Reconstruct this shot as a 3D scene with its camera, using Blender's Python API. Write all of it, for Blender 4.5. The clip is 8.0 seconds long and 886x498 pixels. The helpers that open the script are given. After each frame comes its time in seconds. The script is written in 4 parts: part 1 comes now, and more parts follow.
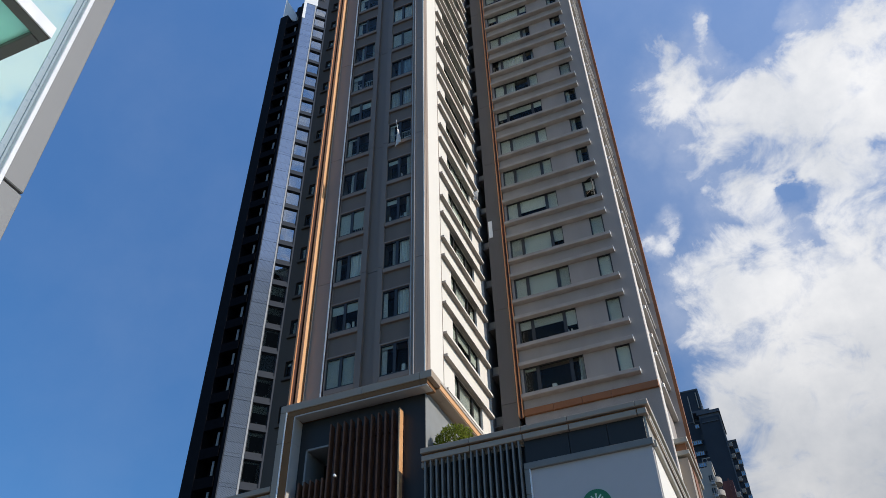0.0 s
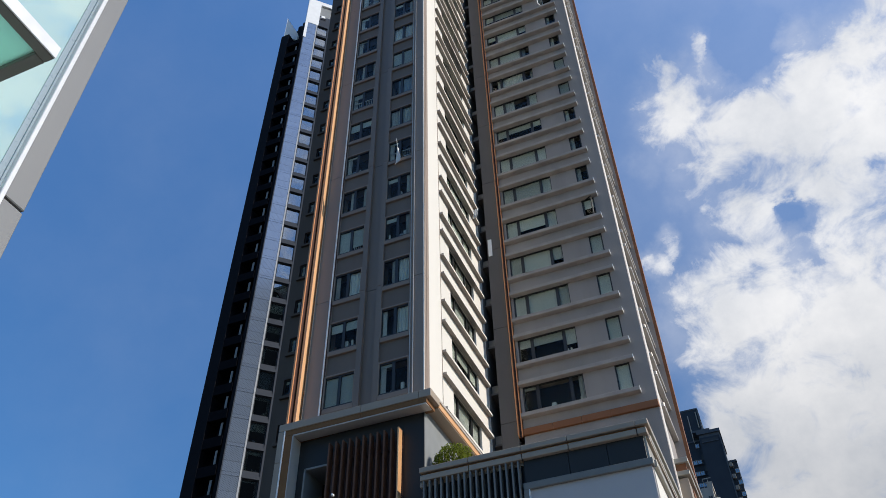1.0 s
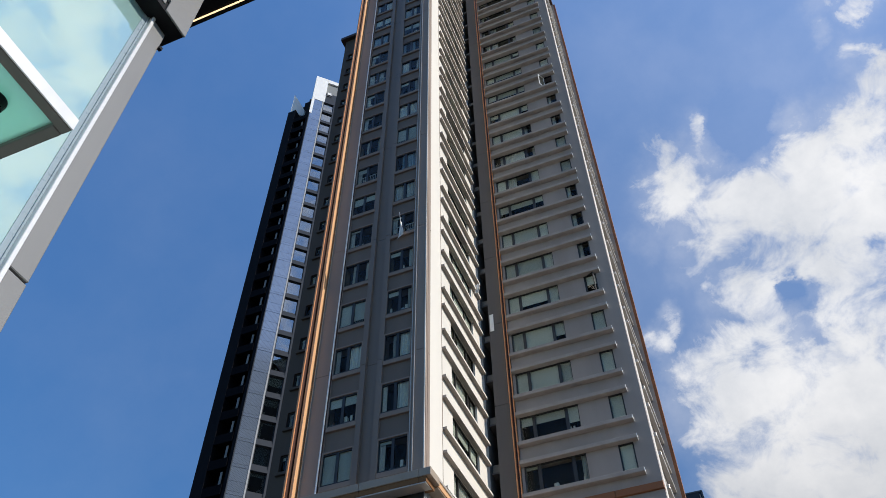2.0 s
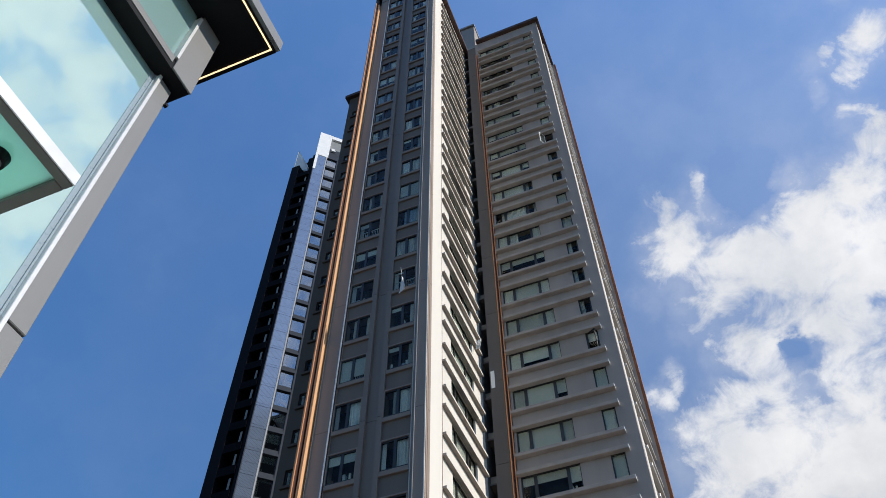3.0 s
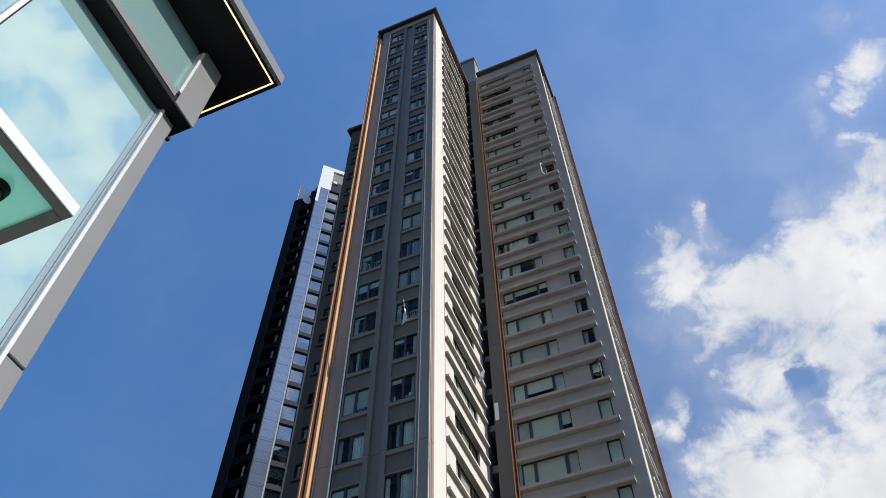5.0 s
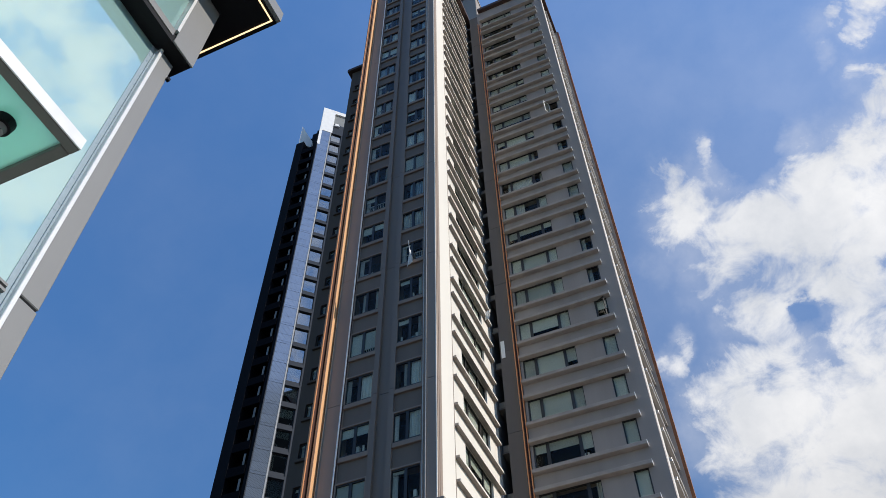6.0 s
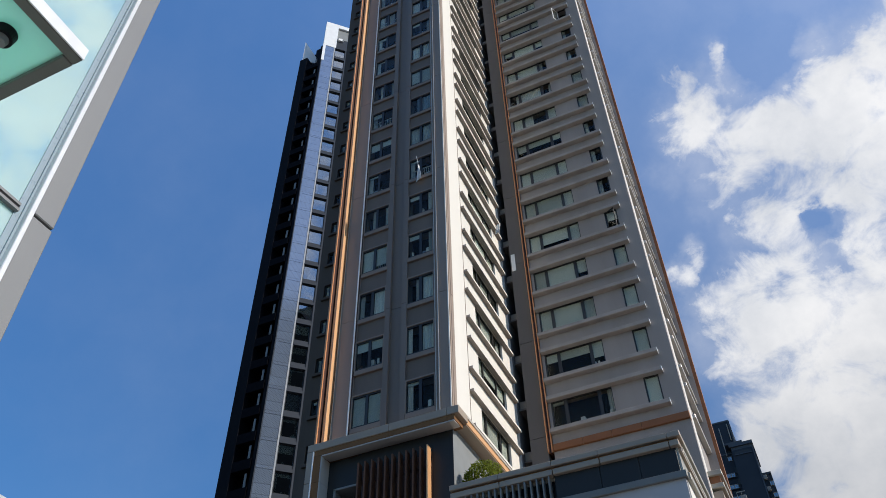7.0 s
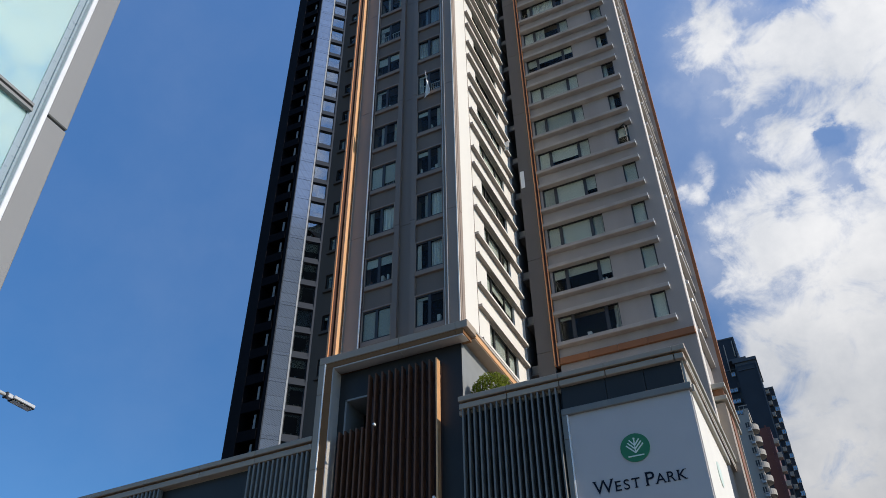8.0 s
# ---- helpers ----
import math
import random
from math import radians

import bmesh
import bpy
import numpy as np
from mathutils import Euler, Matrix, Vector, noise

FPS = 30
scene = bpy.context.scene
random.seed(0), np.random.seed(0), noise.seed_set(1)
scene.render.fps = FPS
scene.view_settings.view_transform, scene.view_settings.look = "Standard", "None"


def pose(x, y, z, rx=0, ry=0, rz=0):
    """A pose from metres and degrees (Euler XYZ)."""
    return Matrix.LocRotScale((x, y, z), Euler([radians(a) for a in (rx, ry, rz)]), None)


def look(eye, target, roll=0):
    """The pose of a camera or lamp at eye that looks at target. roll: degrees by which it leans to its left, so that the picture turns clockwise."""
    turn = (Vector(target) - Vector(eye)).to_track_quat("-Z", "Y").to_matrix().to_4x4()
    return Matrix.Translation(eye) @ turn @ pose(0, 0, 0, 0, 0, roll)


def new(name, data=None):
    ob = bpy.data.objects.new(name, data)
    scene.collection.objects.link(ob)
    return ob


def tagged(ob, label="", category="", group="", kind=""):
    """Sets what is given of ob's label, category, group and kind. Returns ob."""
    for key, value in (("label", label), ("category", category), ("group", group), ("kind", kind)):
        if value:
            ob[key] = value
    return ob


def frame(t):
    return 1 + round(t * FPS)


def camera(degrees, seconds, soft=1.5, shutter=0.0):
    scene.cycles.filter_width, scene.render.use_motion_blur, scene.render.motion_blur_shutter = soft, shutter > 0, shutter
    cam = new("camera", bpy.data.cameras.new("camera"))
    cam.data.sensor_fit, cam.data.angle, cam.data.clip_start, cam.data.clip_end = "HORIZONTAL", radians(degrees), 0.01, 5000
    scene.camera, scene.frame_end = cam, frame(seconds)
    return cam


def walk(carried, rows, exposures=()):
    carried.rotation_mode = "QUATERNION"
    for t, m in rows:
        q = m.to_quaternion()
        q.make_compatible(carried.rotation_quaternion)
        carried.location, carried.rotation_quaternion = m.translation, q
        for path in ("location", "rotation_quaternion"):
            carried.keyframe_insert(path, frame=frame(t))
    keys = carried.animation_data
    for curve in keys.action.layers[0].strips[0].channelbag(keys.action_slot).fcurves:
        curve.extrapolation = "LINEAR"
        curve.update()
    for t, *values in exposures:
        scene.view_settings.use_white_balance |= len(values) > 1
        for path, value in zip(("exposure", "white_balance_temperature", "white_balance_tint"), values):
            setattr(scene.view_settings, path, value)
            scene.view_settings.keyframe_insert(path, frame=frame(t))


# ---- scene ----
cam = camera(58.40, 8.0, soft=0.55)
PATH = [
    (0, pose(3.592, -34.541, 1.589, 131.98, 1.13, 22.95)),
    (0.5, pose(3.594, -34.547, 1.593, 132.48, 1.15, 22.95)),
    (1, pose(3.582, -34.544, 1.601, 133.28, 1.04, 22.80)),
    (1.5, pose(3.544, -34.538, 1.628, 136.30, 0.80, 22.58)),
    (2, pose(3.510, -34.524, 1.671, 138.62, 0.50, 22.34)),
    (3.5, pose(3.532, -34.525, 1.674, 144.26, 0.10, 22.04)),
    (4, pose(3.538, -34.526, 1.676, 145.14, 0.08, 22.06)),
    (5.5, pose(3.526, -34.502, 1.651, 144.20, 0.56, 23.01)),
    (6, pose(3.508, -34.491, 1.637, 140.66, 0.71, 23.63)),
    (6.5, pose(3.515, -34.483, 1.604, 136.67, 0.90, 24.40)),
    (7, pose(3.514, -34.480, 1.586, 134.60, 1.11, 25.12)),
    (7.5, pose(3.521, -34.476, 1.527, 131.95, 1.07, 25.60)),
    (8, pose(3.477, -34.452, 1.475, 128.75, 0.69, 25.57)),
]
walk(cam, PATH)

# ---- world, sun, exposure ----
SUN_DIR = Vector((1.0, 0.004, 0.55)).normalized()
scene.view_settings.exposure = 0.0

world = bpy.data.worlds.new("sky")
scene.world = world
world.use_nodes = True
wn, wl = world.node_tree.nodes, world.node_tree.links
wn.clear()
w_out = wn.new("ShaderNodeOutputWorld")
w_bg = wn.new("ShaderNodeBackground")
w_sky = wn.new("ShaderNodeTexSky")
w_sky.sky_type = "NISHITA"
w_sky.sun_disc = False
w_sky.altitude = 1500.0
w_sky.sun_elevation = math.asin(SUN_DIR.z)
w_sky.sun_rotation = math.atan2(SUN_DIR.x, SUN_DIR.y)
w_sky.air_density, w_sky.dust_density, w_sky.ozone_density = 1.12, 0.03, 2.8
SKY_STRENGTH = 0.15
w_bg.inputs["Strength"].default_value = SKY_STRENGTH

w_co = wn.new("ShaderNodeTexCoord")


def wmath(op, a, b=None, c=None, clamp=False):
    n = wn.new("ShaderNodeMath")
    n.operation, n.use_clamp = op, clamp
    for i, v in enumerate((a, b, c)):
        if v is None:
            continue
        if isinstance(v, (int, float)):
            n.inputs[i].default_value = v
        else:
            wl.new(v, n.inputs[i])
    return n.outputs[0]


# cumulus heaps: compass bearing and height in degrees, radius in degrees, weight
BANK = [
    (11.1, 46.6, 2.5, 1), (16.8, 47.7, 2.3, 1), (21.0, 47.8, 2.4, 1), (25.2, 49.6, 1.8, 0.9), (15.3, 44.5, 3.7, 1.1), (20.3, 44.5, 3.6, 1.1),
    (9.8, 43.5, 2.4, 0.75), (15.4, 40.4, 2.7, 1), (7.3, 37.4, 2.4, 1), (3.9, 38.1, 1.7, 0.9), (11.6, 35.6, 3.3, 1.1), (0.3, 37.1, 1.7, 0.85),
]
LOW_BANK = [
    (2.7, 34.8, 3.0, 1), (6.8, 33.7, 3.7, 1.1), (11.6, 31.5, 5.0, 1.1), (1.8, 28.8, 2.9, 1), (6.0, 27.1, 4.7, 1.1), (10.2, 24.5, 5.1, 1.1),
    (2.2, 22.1, 4.5, 1.1), (6.7, 18.9, 5.3, 1.1), (0.2, 20.2, 3.6, 1.1), (-1.7, 26.4, 2.0, 0.95), (1.2, 27.1, 2.5, 1), (15.2, 37.8, 2.3, 1),
    (13.8, 41.8, 2.0, 1), (16.0, 30.0, 7.0, 1.1),
]
FRINGE = [
    (4.0, 49.4, 1.7, 0.95), (5.8, 50.9, 1.1, 0.7), (4.4, 52.7, 1.0, 0.62), (1.4, 50.8, 0.7, 0.6), (9.1, 52.9, 0.9, 0.62), (8.7, 51.3, 1.5, 0.72),
    (8.4, 48.9, 1.3, 0.6), (4.9, 46.9, 1.9, 0.68), (1.7, 47.4, 1.0, 0.5), (8.3, 46.8, 1.5, 0.75), (17.4, 50.3, 1.1, 0.75), (15.9, 50.6, 0.5, 0.6),
    (26.9, 50.7, 1.1, 0.7), (-0.8, 41.2, 0.7, 0.66), (-2.2, 39.9, 0.9, 0.7), (-1.7, 38.6, 0.5, 0.5), (2.9, 44.2, 1.2, 0.42), (6.6, 44.8, 1.7, 0.75), (7.2, 41.9, 1.8, 0.85), (7.8, 40.1, 1.3, 0.8), (13.4, 38.5, 1.6, 0.9), (-1.6, 34.9, 1.5, 0.6),
    (-4.3, 34.6, 1.0, 0.5), (0.4, 31.4, 1.4, 0.6),
]
WISPS = [(31.6, 54.8, 1.2, 0.66), (28.5, 53.9, 0.7, 0.52), (26.8, 55.8, 0.9, 0.5), (24.5, 54.4, 0.5, 0.5), (33.1, 58.3, 0.9, 0.44), (25.3, 52.3, 0.8, 0.48), (-0.6, 46.9, 1.0, 0.4)]
OTHER_SIDE = [(77.9, 56.8, 2.2, 1), (74.6, 58.6, 1.4, 0.9), (71.9, 56.4, 1.6, 0.85), (67.7, 56.1, 1.9, 0.9), (63.6, 54.4, 1.7, 0.9), (71.6, 53.6, 2.0, 0.7), (66.5, 51.1, 1.5, 0.6), (116.0, 48.0, 12.0, 0.6),
              (64.9, 47.0, 2.5, 0.9), (63.2, 49.2, 1.9, 0.8), (63.2, 40.9, 2.9, 0.95), (62.3, 36.5, 2.7, 0.85), (66.3, 48.6, 2.3, 0.8)]
GAPS = [(10.4, 40.7, 0.75, 0.75), (11.4, 38.9, 0.5, 0.6), (9.6, 41.4, 0.4, 0.5), (10.4, 37.6, 0.4, 0.4), (12.4, 51.5, 1.5, 0.8), (18.0, 41.3, 0.6, 0.35)]


# ragged outlines: directions pushed about by noise before the heaps are laid out
w_warp = wn.new("ShaderNodeTexNoise")
w_warp.inputs["Scale"].default_value, w_warp.inputs["Detail"].default_value, w_warp.inputs["Roughness"].default_value = 17.0, 6.0, 0.62
wl.new(w_co.outputs["Generated"], w_warp.inputs["Vector"])
w_mid = wn.new("ShaderNodeVectorMath")
w_mid.operation = "SUBTRACT"
wl.new(w_warp.outputs["Color"], w_mid.inputs[0])
w_mid.inputs[1].default_value = (0.5, 0.5, 0.5)
w_push = wn.new("ShaderNodeVectorMath")
w_push.operation = "MULTIPLY_ADD"
wl.new(w_mid.outputs["Vector"], w_push.inputs[0])
w_push.inputs[1].default_value = (0.075, 0.075, 0.075)
wl.new(w_co.outputs["Generated"], w_push.inputs[2])


def heap(bearing, height, radius, weight):
    b, h = radians(bearing), radians(height)
    dist = wn.new("ShaderNodeVectorMath")
    dist.operation = "DISTANCE"
    wl.new(w_push.outputs["Vector"], dist.inputs[0])
    dist.inputs[1].default_value = (math.sin(b) * math.cos(h), math.cos(b) * math.cos(h), math.sin(h))
    r = wmath("DIVIDE", dist.outputs["Value"], 1.12 * radians(radius))
    g = wmath("EXPONENT", wmath("MULTIPLY", wmath("POWER", r, 2.4), -0.65))
    return wmath("MULTIPLY", g, weight)


total = None
for row in BANK + LOW_BANK + [(b, h, r * 1.18, w) for b, h, r, w in FRINGE + WISPS + OTHER_SIDE]:
    g = heap(*row)
    total = g if total is None else wmath("SMOOTH_MAX", total, g, 0.12)
for row in GAPS:
    total = wmath("SUBTRACT", total, heap(*row))
total = wmath("MAXIMUM", total, 0.0)

w_map = wn.new("ShaderNodeMapping")
w_map.inputs["Scale"].default_value = (1.0, 1.0, 1.25)
wl.new(w_co.outputs["Generated"], w_map.inputs["Vector"])
w_n1 = wn.new("ShaderNodeTexNoise")
w_n1.inputs["Scale"].default_value, w_n1.inputs["Detail"].default_value = 16.0, 10.0
w_n1.inputs["Roughness"].default_value, w_n1.inputs["Distortion"].default_value = 0.62, 0.5
wl.new(w_map.outputs["Vector"], w_n1.inputs["Vector"])
w_n2 = wn.new("ShaderNodeTexNoise")
w_n2.inputs["Scale"].default_value, w_n2.inputs["Detail"].default_value = 6.0, 8.0
w_n2.inputs["Roughness"].default_value = 0.6
wl.new(w_co.outputs["Generated"], w_n2.inputs["Vector"])
body_mask = wmath("ADD", total, wmath("MULTIPLY", wmath("SUBTRACT", w_n1.outputs["Fac"], 0.5), 2.1))
w_near = wn.new("ShaderNodeMapRange")
w_near.inputs["From Min"].default_value, w_near.inputs["From Max"].default_value = 0.13, 0.36
wl.new(total, w_near.inputs["Value"])
w_mask = wn.new("ShaderNodeMapRange")
w_mask.interpolation_type = "SMOOTHSTEP"
w_mask.inputs["From Min"].default_value, w_mask.inputs["From Max"].default_value = 0.12, 1.04
wl.new(body_mask, w_mask.inputs["Value"])
# thin veil round the heaps
w_veil = wmath("MULTIPLY", wmath("MULTIPLY", total, w_n2.outputs["Fac"]), 0.62)
w_far = wn.new("ShaderNodeVectorMath")
w_far.operation = "DISTANCE"
wl.new(w_co.outputs["Generated"], w_far.inputs[0])
w_far.inputs[1].default_value = (0.30, 0.62, 0.72)
w_haze = wn.new("ShaderNodeMapRange")
w_haze.interpolation_type = "SMOOTHSTEP"
w_haze.inputs["From Min"].default_value, w_haze.inputs["From Max"].default_value = 0.75, 0.05
w_haze.inputs["To Max"].default_value = 0.17
wl.new(w_far.outputs["Value"], w_haze.inputs["Value"])
w_thick = wmath("MULTIPLY", w_mask.outputs["Result"], w_near.outputs["Result"])
w_cover = wmath("MAXIMUM", w_thick, wmath("ADD", w_veil, w_haze.outputs["Result"]), clamp=True)
w_ramp = wn.new("ShaderNodeMapRange")
w_ramp.inputs["From Min"].default_value, w_ramp.inputs["From Max"].default_value = 0.32, 0.68
w_ramp.inputs["To Min"].default_value, w_ramp.inputs["To Max"].default_value = 0.0, 1.0
wl.new(w_n2.outputs["Fac"], w_ramp.inputs["Value"])
w_white = wn.new("ShaderNodeMixRGB")
w_white.inputs[1].default_value = (4.0, 4.25, 4.7, 1.0)
w_white.inputs[2].default_value = (6.4, 6.4, 6.5, 1.0)
wl.new(w_ramp.outputs["Result"], w_white.inputs[0])
w_mix = wn.new("ShaderNodeMixRGB")
wl.new(w_cover, w_mix.inputs[0])
w_hue = wn.new("ShaderNodeHueSaturation")
w_hue.inputs["Hue"].default_value = 0.503
w_hue.inputs["Value"].default_value = 1.52
wl.new(w_sky.outputs["Color"], w_hue.inputs["Color"])
w_sep = wn.new("ShaderNodeSeparateXYZ")
wl.new(w_co.outputs["Generated"], w_sep.inputs[0])
# clear dry air keeps its blue low down
w_blue = wn.new("ShaderNodeMapRange")
w_blue.inputs["From Min"].default_value, w_blue.inputs["From Max"].default_value = 0.25, 0.78
w_blue.inputs["To Min"].default_value, w_blue.inputs["To Max"].default_value = 1.30, 1.19
wl.new(w_sep.outputs["Z"], w_blue.inputs["Value"])
wl.new(w_blue.outputs["Result"], w_hue.inputs["Saturation"])
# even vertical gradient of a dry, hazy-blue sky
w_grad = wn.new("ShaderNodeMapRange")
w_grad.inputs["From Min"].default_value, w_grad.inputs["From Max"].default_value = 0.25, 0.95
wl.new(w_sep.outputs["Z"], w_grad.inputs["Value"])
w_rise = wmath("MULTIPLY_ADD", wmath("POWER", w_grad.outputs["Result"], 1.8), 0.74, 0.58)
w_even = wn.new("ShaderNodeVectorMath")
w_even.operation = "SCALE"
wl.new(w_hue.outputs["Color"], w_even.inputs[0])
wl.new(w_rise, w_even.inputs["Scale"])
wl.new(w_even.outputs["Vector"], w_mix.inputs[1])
w_low = wn.new("ShaderNodeMapRange")
w_low.inputs["From Min"].default_value, w_low.inputs["From Max"].default_value = 0.28, 0.62
w_low.inputs["To Min"].default_value, w_low.inputs["To Max"].default_value = 0.66, 1.0
wl.new(w_sep.outputs["Z"], w_low.inputs["Value"])
w_dim = wn.new("ShaderNodeVectorMath")
w_dim.operation = "SCALE"
wl.new(w_white.outputs["Color"], w_dim.inputs[0])
wl.new(w_low.outputs["Result"], w_dim.inputs["Scale"])
wl.new(w_dim.outputs["Vector"], w_mix.inputs[2])
wl.new(w_mix.outputs["Color"], w_bg.inputs["Color"])
wl.new(w_bg.outputs["Background"], w_out.inputs["Surface"])

sun_data = bpy.data.lights.new("sun", "SUN")
sun_data.energy, sun_data.angle, sun_data.color = 4.2, radians(0.53), (1.0, 0.94, 0.85)
sun = new("sun", sun_data)
sun.matrix_world = look(SUN_DIR * 300, (0, 0, 0))


# ---- materials ----
def surface(name, color, rough=0.7, metal=0.0, vary=0.12, scale=1.5, fine=25.0, bump=0.15, streak=0.0, spec=0.5, per_piece=0.0):
    m = bpy.data.materials.new(name)
    m.use_nodes = True
    n, l = m.node_tree.nodes, m.node_tree.links
    b = n["Principled BSDF"]
    b.inputs["Metallic"].default_value = metal
    b.inputs["Specular IOR Level"].default_value = spec
    geo = n.new("ShaderNodeNewGeometry")
    big, small = n.new("ShaderNodeTexNoise"), n.new("ShaderNodeTexNoise")
    for tex, s in ((big, scale), (small, fine)):
        tex.inputs["Scale"].default_value, tex.inputs["Detail"].default_value = s, 5.0
    if streak:
        mp = n.new("ShaderNodeMapping")
        mp.inputs["Scale"].default_value = (1.0, 1.0, 0.12)
        l.new(geo.outputs["Position"], mp.inputs["Vector"])
        l.new(mp.outputs["Vector"], big.inputs["Vector"])
    else:
        l.new(geo.outputs["Position"], big.inputs["Vector"])
    l.new(geo.outputs["Position"], small.inputs["Vector"])
    add = n.new("ShaderNodeMath")
    add.operation = "MULTIPLY_ADD"
    l.new(small.outputs["Fac"], add.inputs[0])
    add.inputs[1].default_value = 0.45
    l.new(big.outputs["Fac"], add.inputs[2])
    rng = n.new("ShaderNodeMapRange")
    rng.inputs["From Min"].default_value, rng.inputs["From Max"].default_value = 0.40, 1.05
    rng.inputs["To Min"].default_value, rng.inputs["To Max"].default_value = 1.0 - vary, 1.0 + vary
    l.new(add.outputs[0], rng.inputs["Value"])
    tone = rng.outputs["Result"]
    if per_piece:
        info = n.new("ShaderNodeObjectInfo")
        pr = n.new("ShaderNodeMapRange")
        pr.inputs["To Min"].default_value, pr.inputs["To Max"].default_value = 1 - per_piece, 1 + per_piece
        l.new(info.outputs["Random"], pr.inputs["Value"])
        mu = n.new("ShaderNodeMath")
        mu.operation = "MULTIPLY"
        l.new(tone, mu.inputs[0])
        l.new(pr.outputs["Result"], mu.inputs[1])
        tone = mu.outputs[0]
    mul = n.new("ShaderNodeVectorMath")
    mul.operation = "SCALE"
    mul.inputs[0].default_value = color
    l.new(tone, mul.inputs["Scale"])
    l.new(mul.outputs["Vector"], b.inputs["Base Color"])
    rr = n.new("ShaderNodeMapRange")
    rr.inputs["To Min"].default_value, rr.inputs["To Max"].default_value = max(rough - 0.1, 0.02), min(rough + 0.1, 1)
    l.new(small.outputs["Fac"], rr.inputs["Value"])
    l.new(rr.outputs["Result"], b.inputs["Roughness"])
    if bump:
        bp = n.new("ShaderNodeBump")
        bp.inputs["Strength"].default_value, bp.inputs["Distance"].default_value = bump, 0.01
        l.new(small.outputs["Fac"], bp.inputs["Height"])
        l.new(bp.outputs["Normal"], b.inputs["Normal"])
    return m


def glazing(name, tint, gloss_min=0.06, gloss_gain=0.9, rough=0.01, clear=1.0, body=(0.1, 0.2, 0.2), sheen=(1.0, 1.0, 1.0)):
    """Thin pane: tinted see-through with mirror gloss that grows at grazing sight; clear below 1 adds a milky body."""
    m = bpy.data.materials.new(name)
    m.use_nodes = True
    n, l = m.node_tree.nodes, m.node_tree.links
    n.remove(n["Principled BSDF"])
    out = n["Material Output"]
    tr, gl, df = n.new("ShaderNodeBsdfTransparent"), n.new("ShaderNodeBsdfGlossy"), n.new("ShaderNodeBsdfDiffuse")
    tr.inputs["Color"].default_value = (*tint, 1)
    gl.inputs["Roughness"].default_value = rough
    gl.inputs["Color"].default_value = (*sheen, 1)
    df.inputs["Color"].default_value = (*body, 1)
    tl, milk = n.new("ShaderNodeBsdfTranslucent"), n.new("ShaderNodeMixShader")
    tl.inputs["Color"].default_value = (*body, 1)
    milk.inputs[0].default_value = 0.4
    l.new(df.outputs[0], milk.inputs[1])
    l.new(tl.outputs[0], milk.inputs[2])
    base = n.new("ShaderNodeMixShader")
    base.inputs[0].default_value = 1 - clear
    l.new(tr.outputs[0], base.inputs[1])
    l.new(milk.outputs[0], base.inputs[2])
    lw, fr = n.new("ShaderNodeLayerWeight"), n.new("ShaderNodeMath")
    fr.operation = "POWER"
    lw.inputs["Blend"].default_value = 0.5
    l.new(lw.outputs["Facing"], fr.inputs[0])
    fr.inputs[1].default_value = 4.0
    ma = n.new("ShaderNodeMath")
    ma.operation, ma.use_clamp = "MULTIPLY_ADD", True
    l.new(fr.outputs[0], ma.inputs[0])
    ma.inputs[1].default_value, ma.inputs[2].default_value = gloss_gain, gloss_min
    geo, no, bp = n.new("ShaderNodeNewGeometry"), n.new("ShaderNodeTexNoise"), n.new("ShaderNodeBump")
    no.inputs["Scale"].default_value = 0.9
    l.new(geo.outputs["Position"], no.inputs["Vector"])
    bp.inputs["Strength"].default_value, bp.inputs["Distance"].default_value = 0.12, 0.02
    l.new(no.outputs["Fac"], bp.inputs["Height"])
    l.new(bp.outputs["Normal"], gl.inputs["Normal"])
    mix = n.new("ShaderNodeMixShader")
    l.new(ma.outputs[0], mix.inputs[0])
    l.new(base.outputs[0], mix.inputs[1])
    l.new(gl.outputs[0], mix.inputs[2])
    l.new(mix.outputs[0], out.inputs["Surface"])
    return m


def glowing(name, color, power):
    m = bpy.data.materials.new(name)
    m.use_nodes = True
    b = m.node_tree.nodes["Principled BSDF"]
    b.inputs["Base Color"].default_value = (*color, 1)
    b.inputs["Emission Color"].default_value = (*color, 1)
    b.inputs["Emission Strength"].default_value = power
    return m


RENDER_GREY = surface("grey_painted_render", (0.322, 0.286, 0.262), 0.85, vary=0.18, scale=0.7, streak=1, bump=0.35, spec=0.25)
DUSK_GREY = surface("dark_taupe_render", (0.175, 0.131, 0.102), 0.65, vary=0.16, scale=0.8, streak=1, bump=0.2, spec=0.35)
# left wing's taupe, darkened to paint in the shade on the rear wing
REAR_TAUPE_SHADED = surface("shaded_taupe_render", (0.105, 0.079, 0.061), 0.8, vary=0.16, scale=0.8, streak=1, bump=0.2, spec=0.25)
DUSK_SILL = surface("taupe_sill_render", (0.265, 0.206, 0.168), 0.7, vary=0.12, scale=1.2, bump=0.2, spec=0.2)
PIER_TAUPE = surface("taupe_pier_render", (0.300, 0.232, 0.187), 0.6, vary=0.14, scale=0.8, streak=1, bump=0.2, spec=0.35)
DARK_PIER = surface("charcoal_pier_cladding", (0.128, 0.117, 0.110), 0.7, vary=0.12, scale=0.6, streak=1, bump=0.06, spec=0.2)
PANEL_GREY = surface("dark_grey_cladding", (0.205, 0.157, 0.124), 0.5, vary=0.12, scale=0.5, streak=1, bump=0.05, spec=0.38)
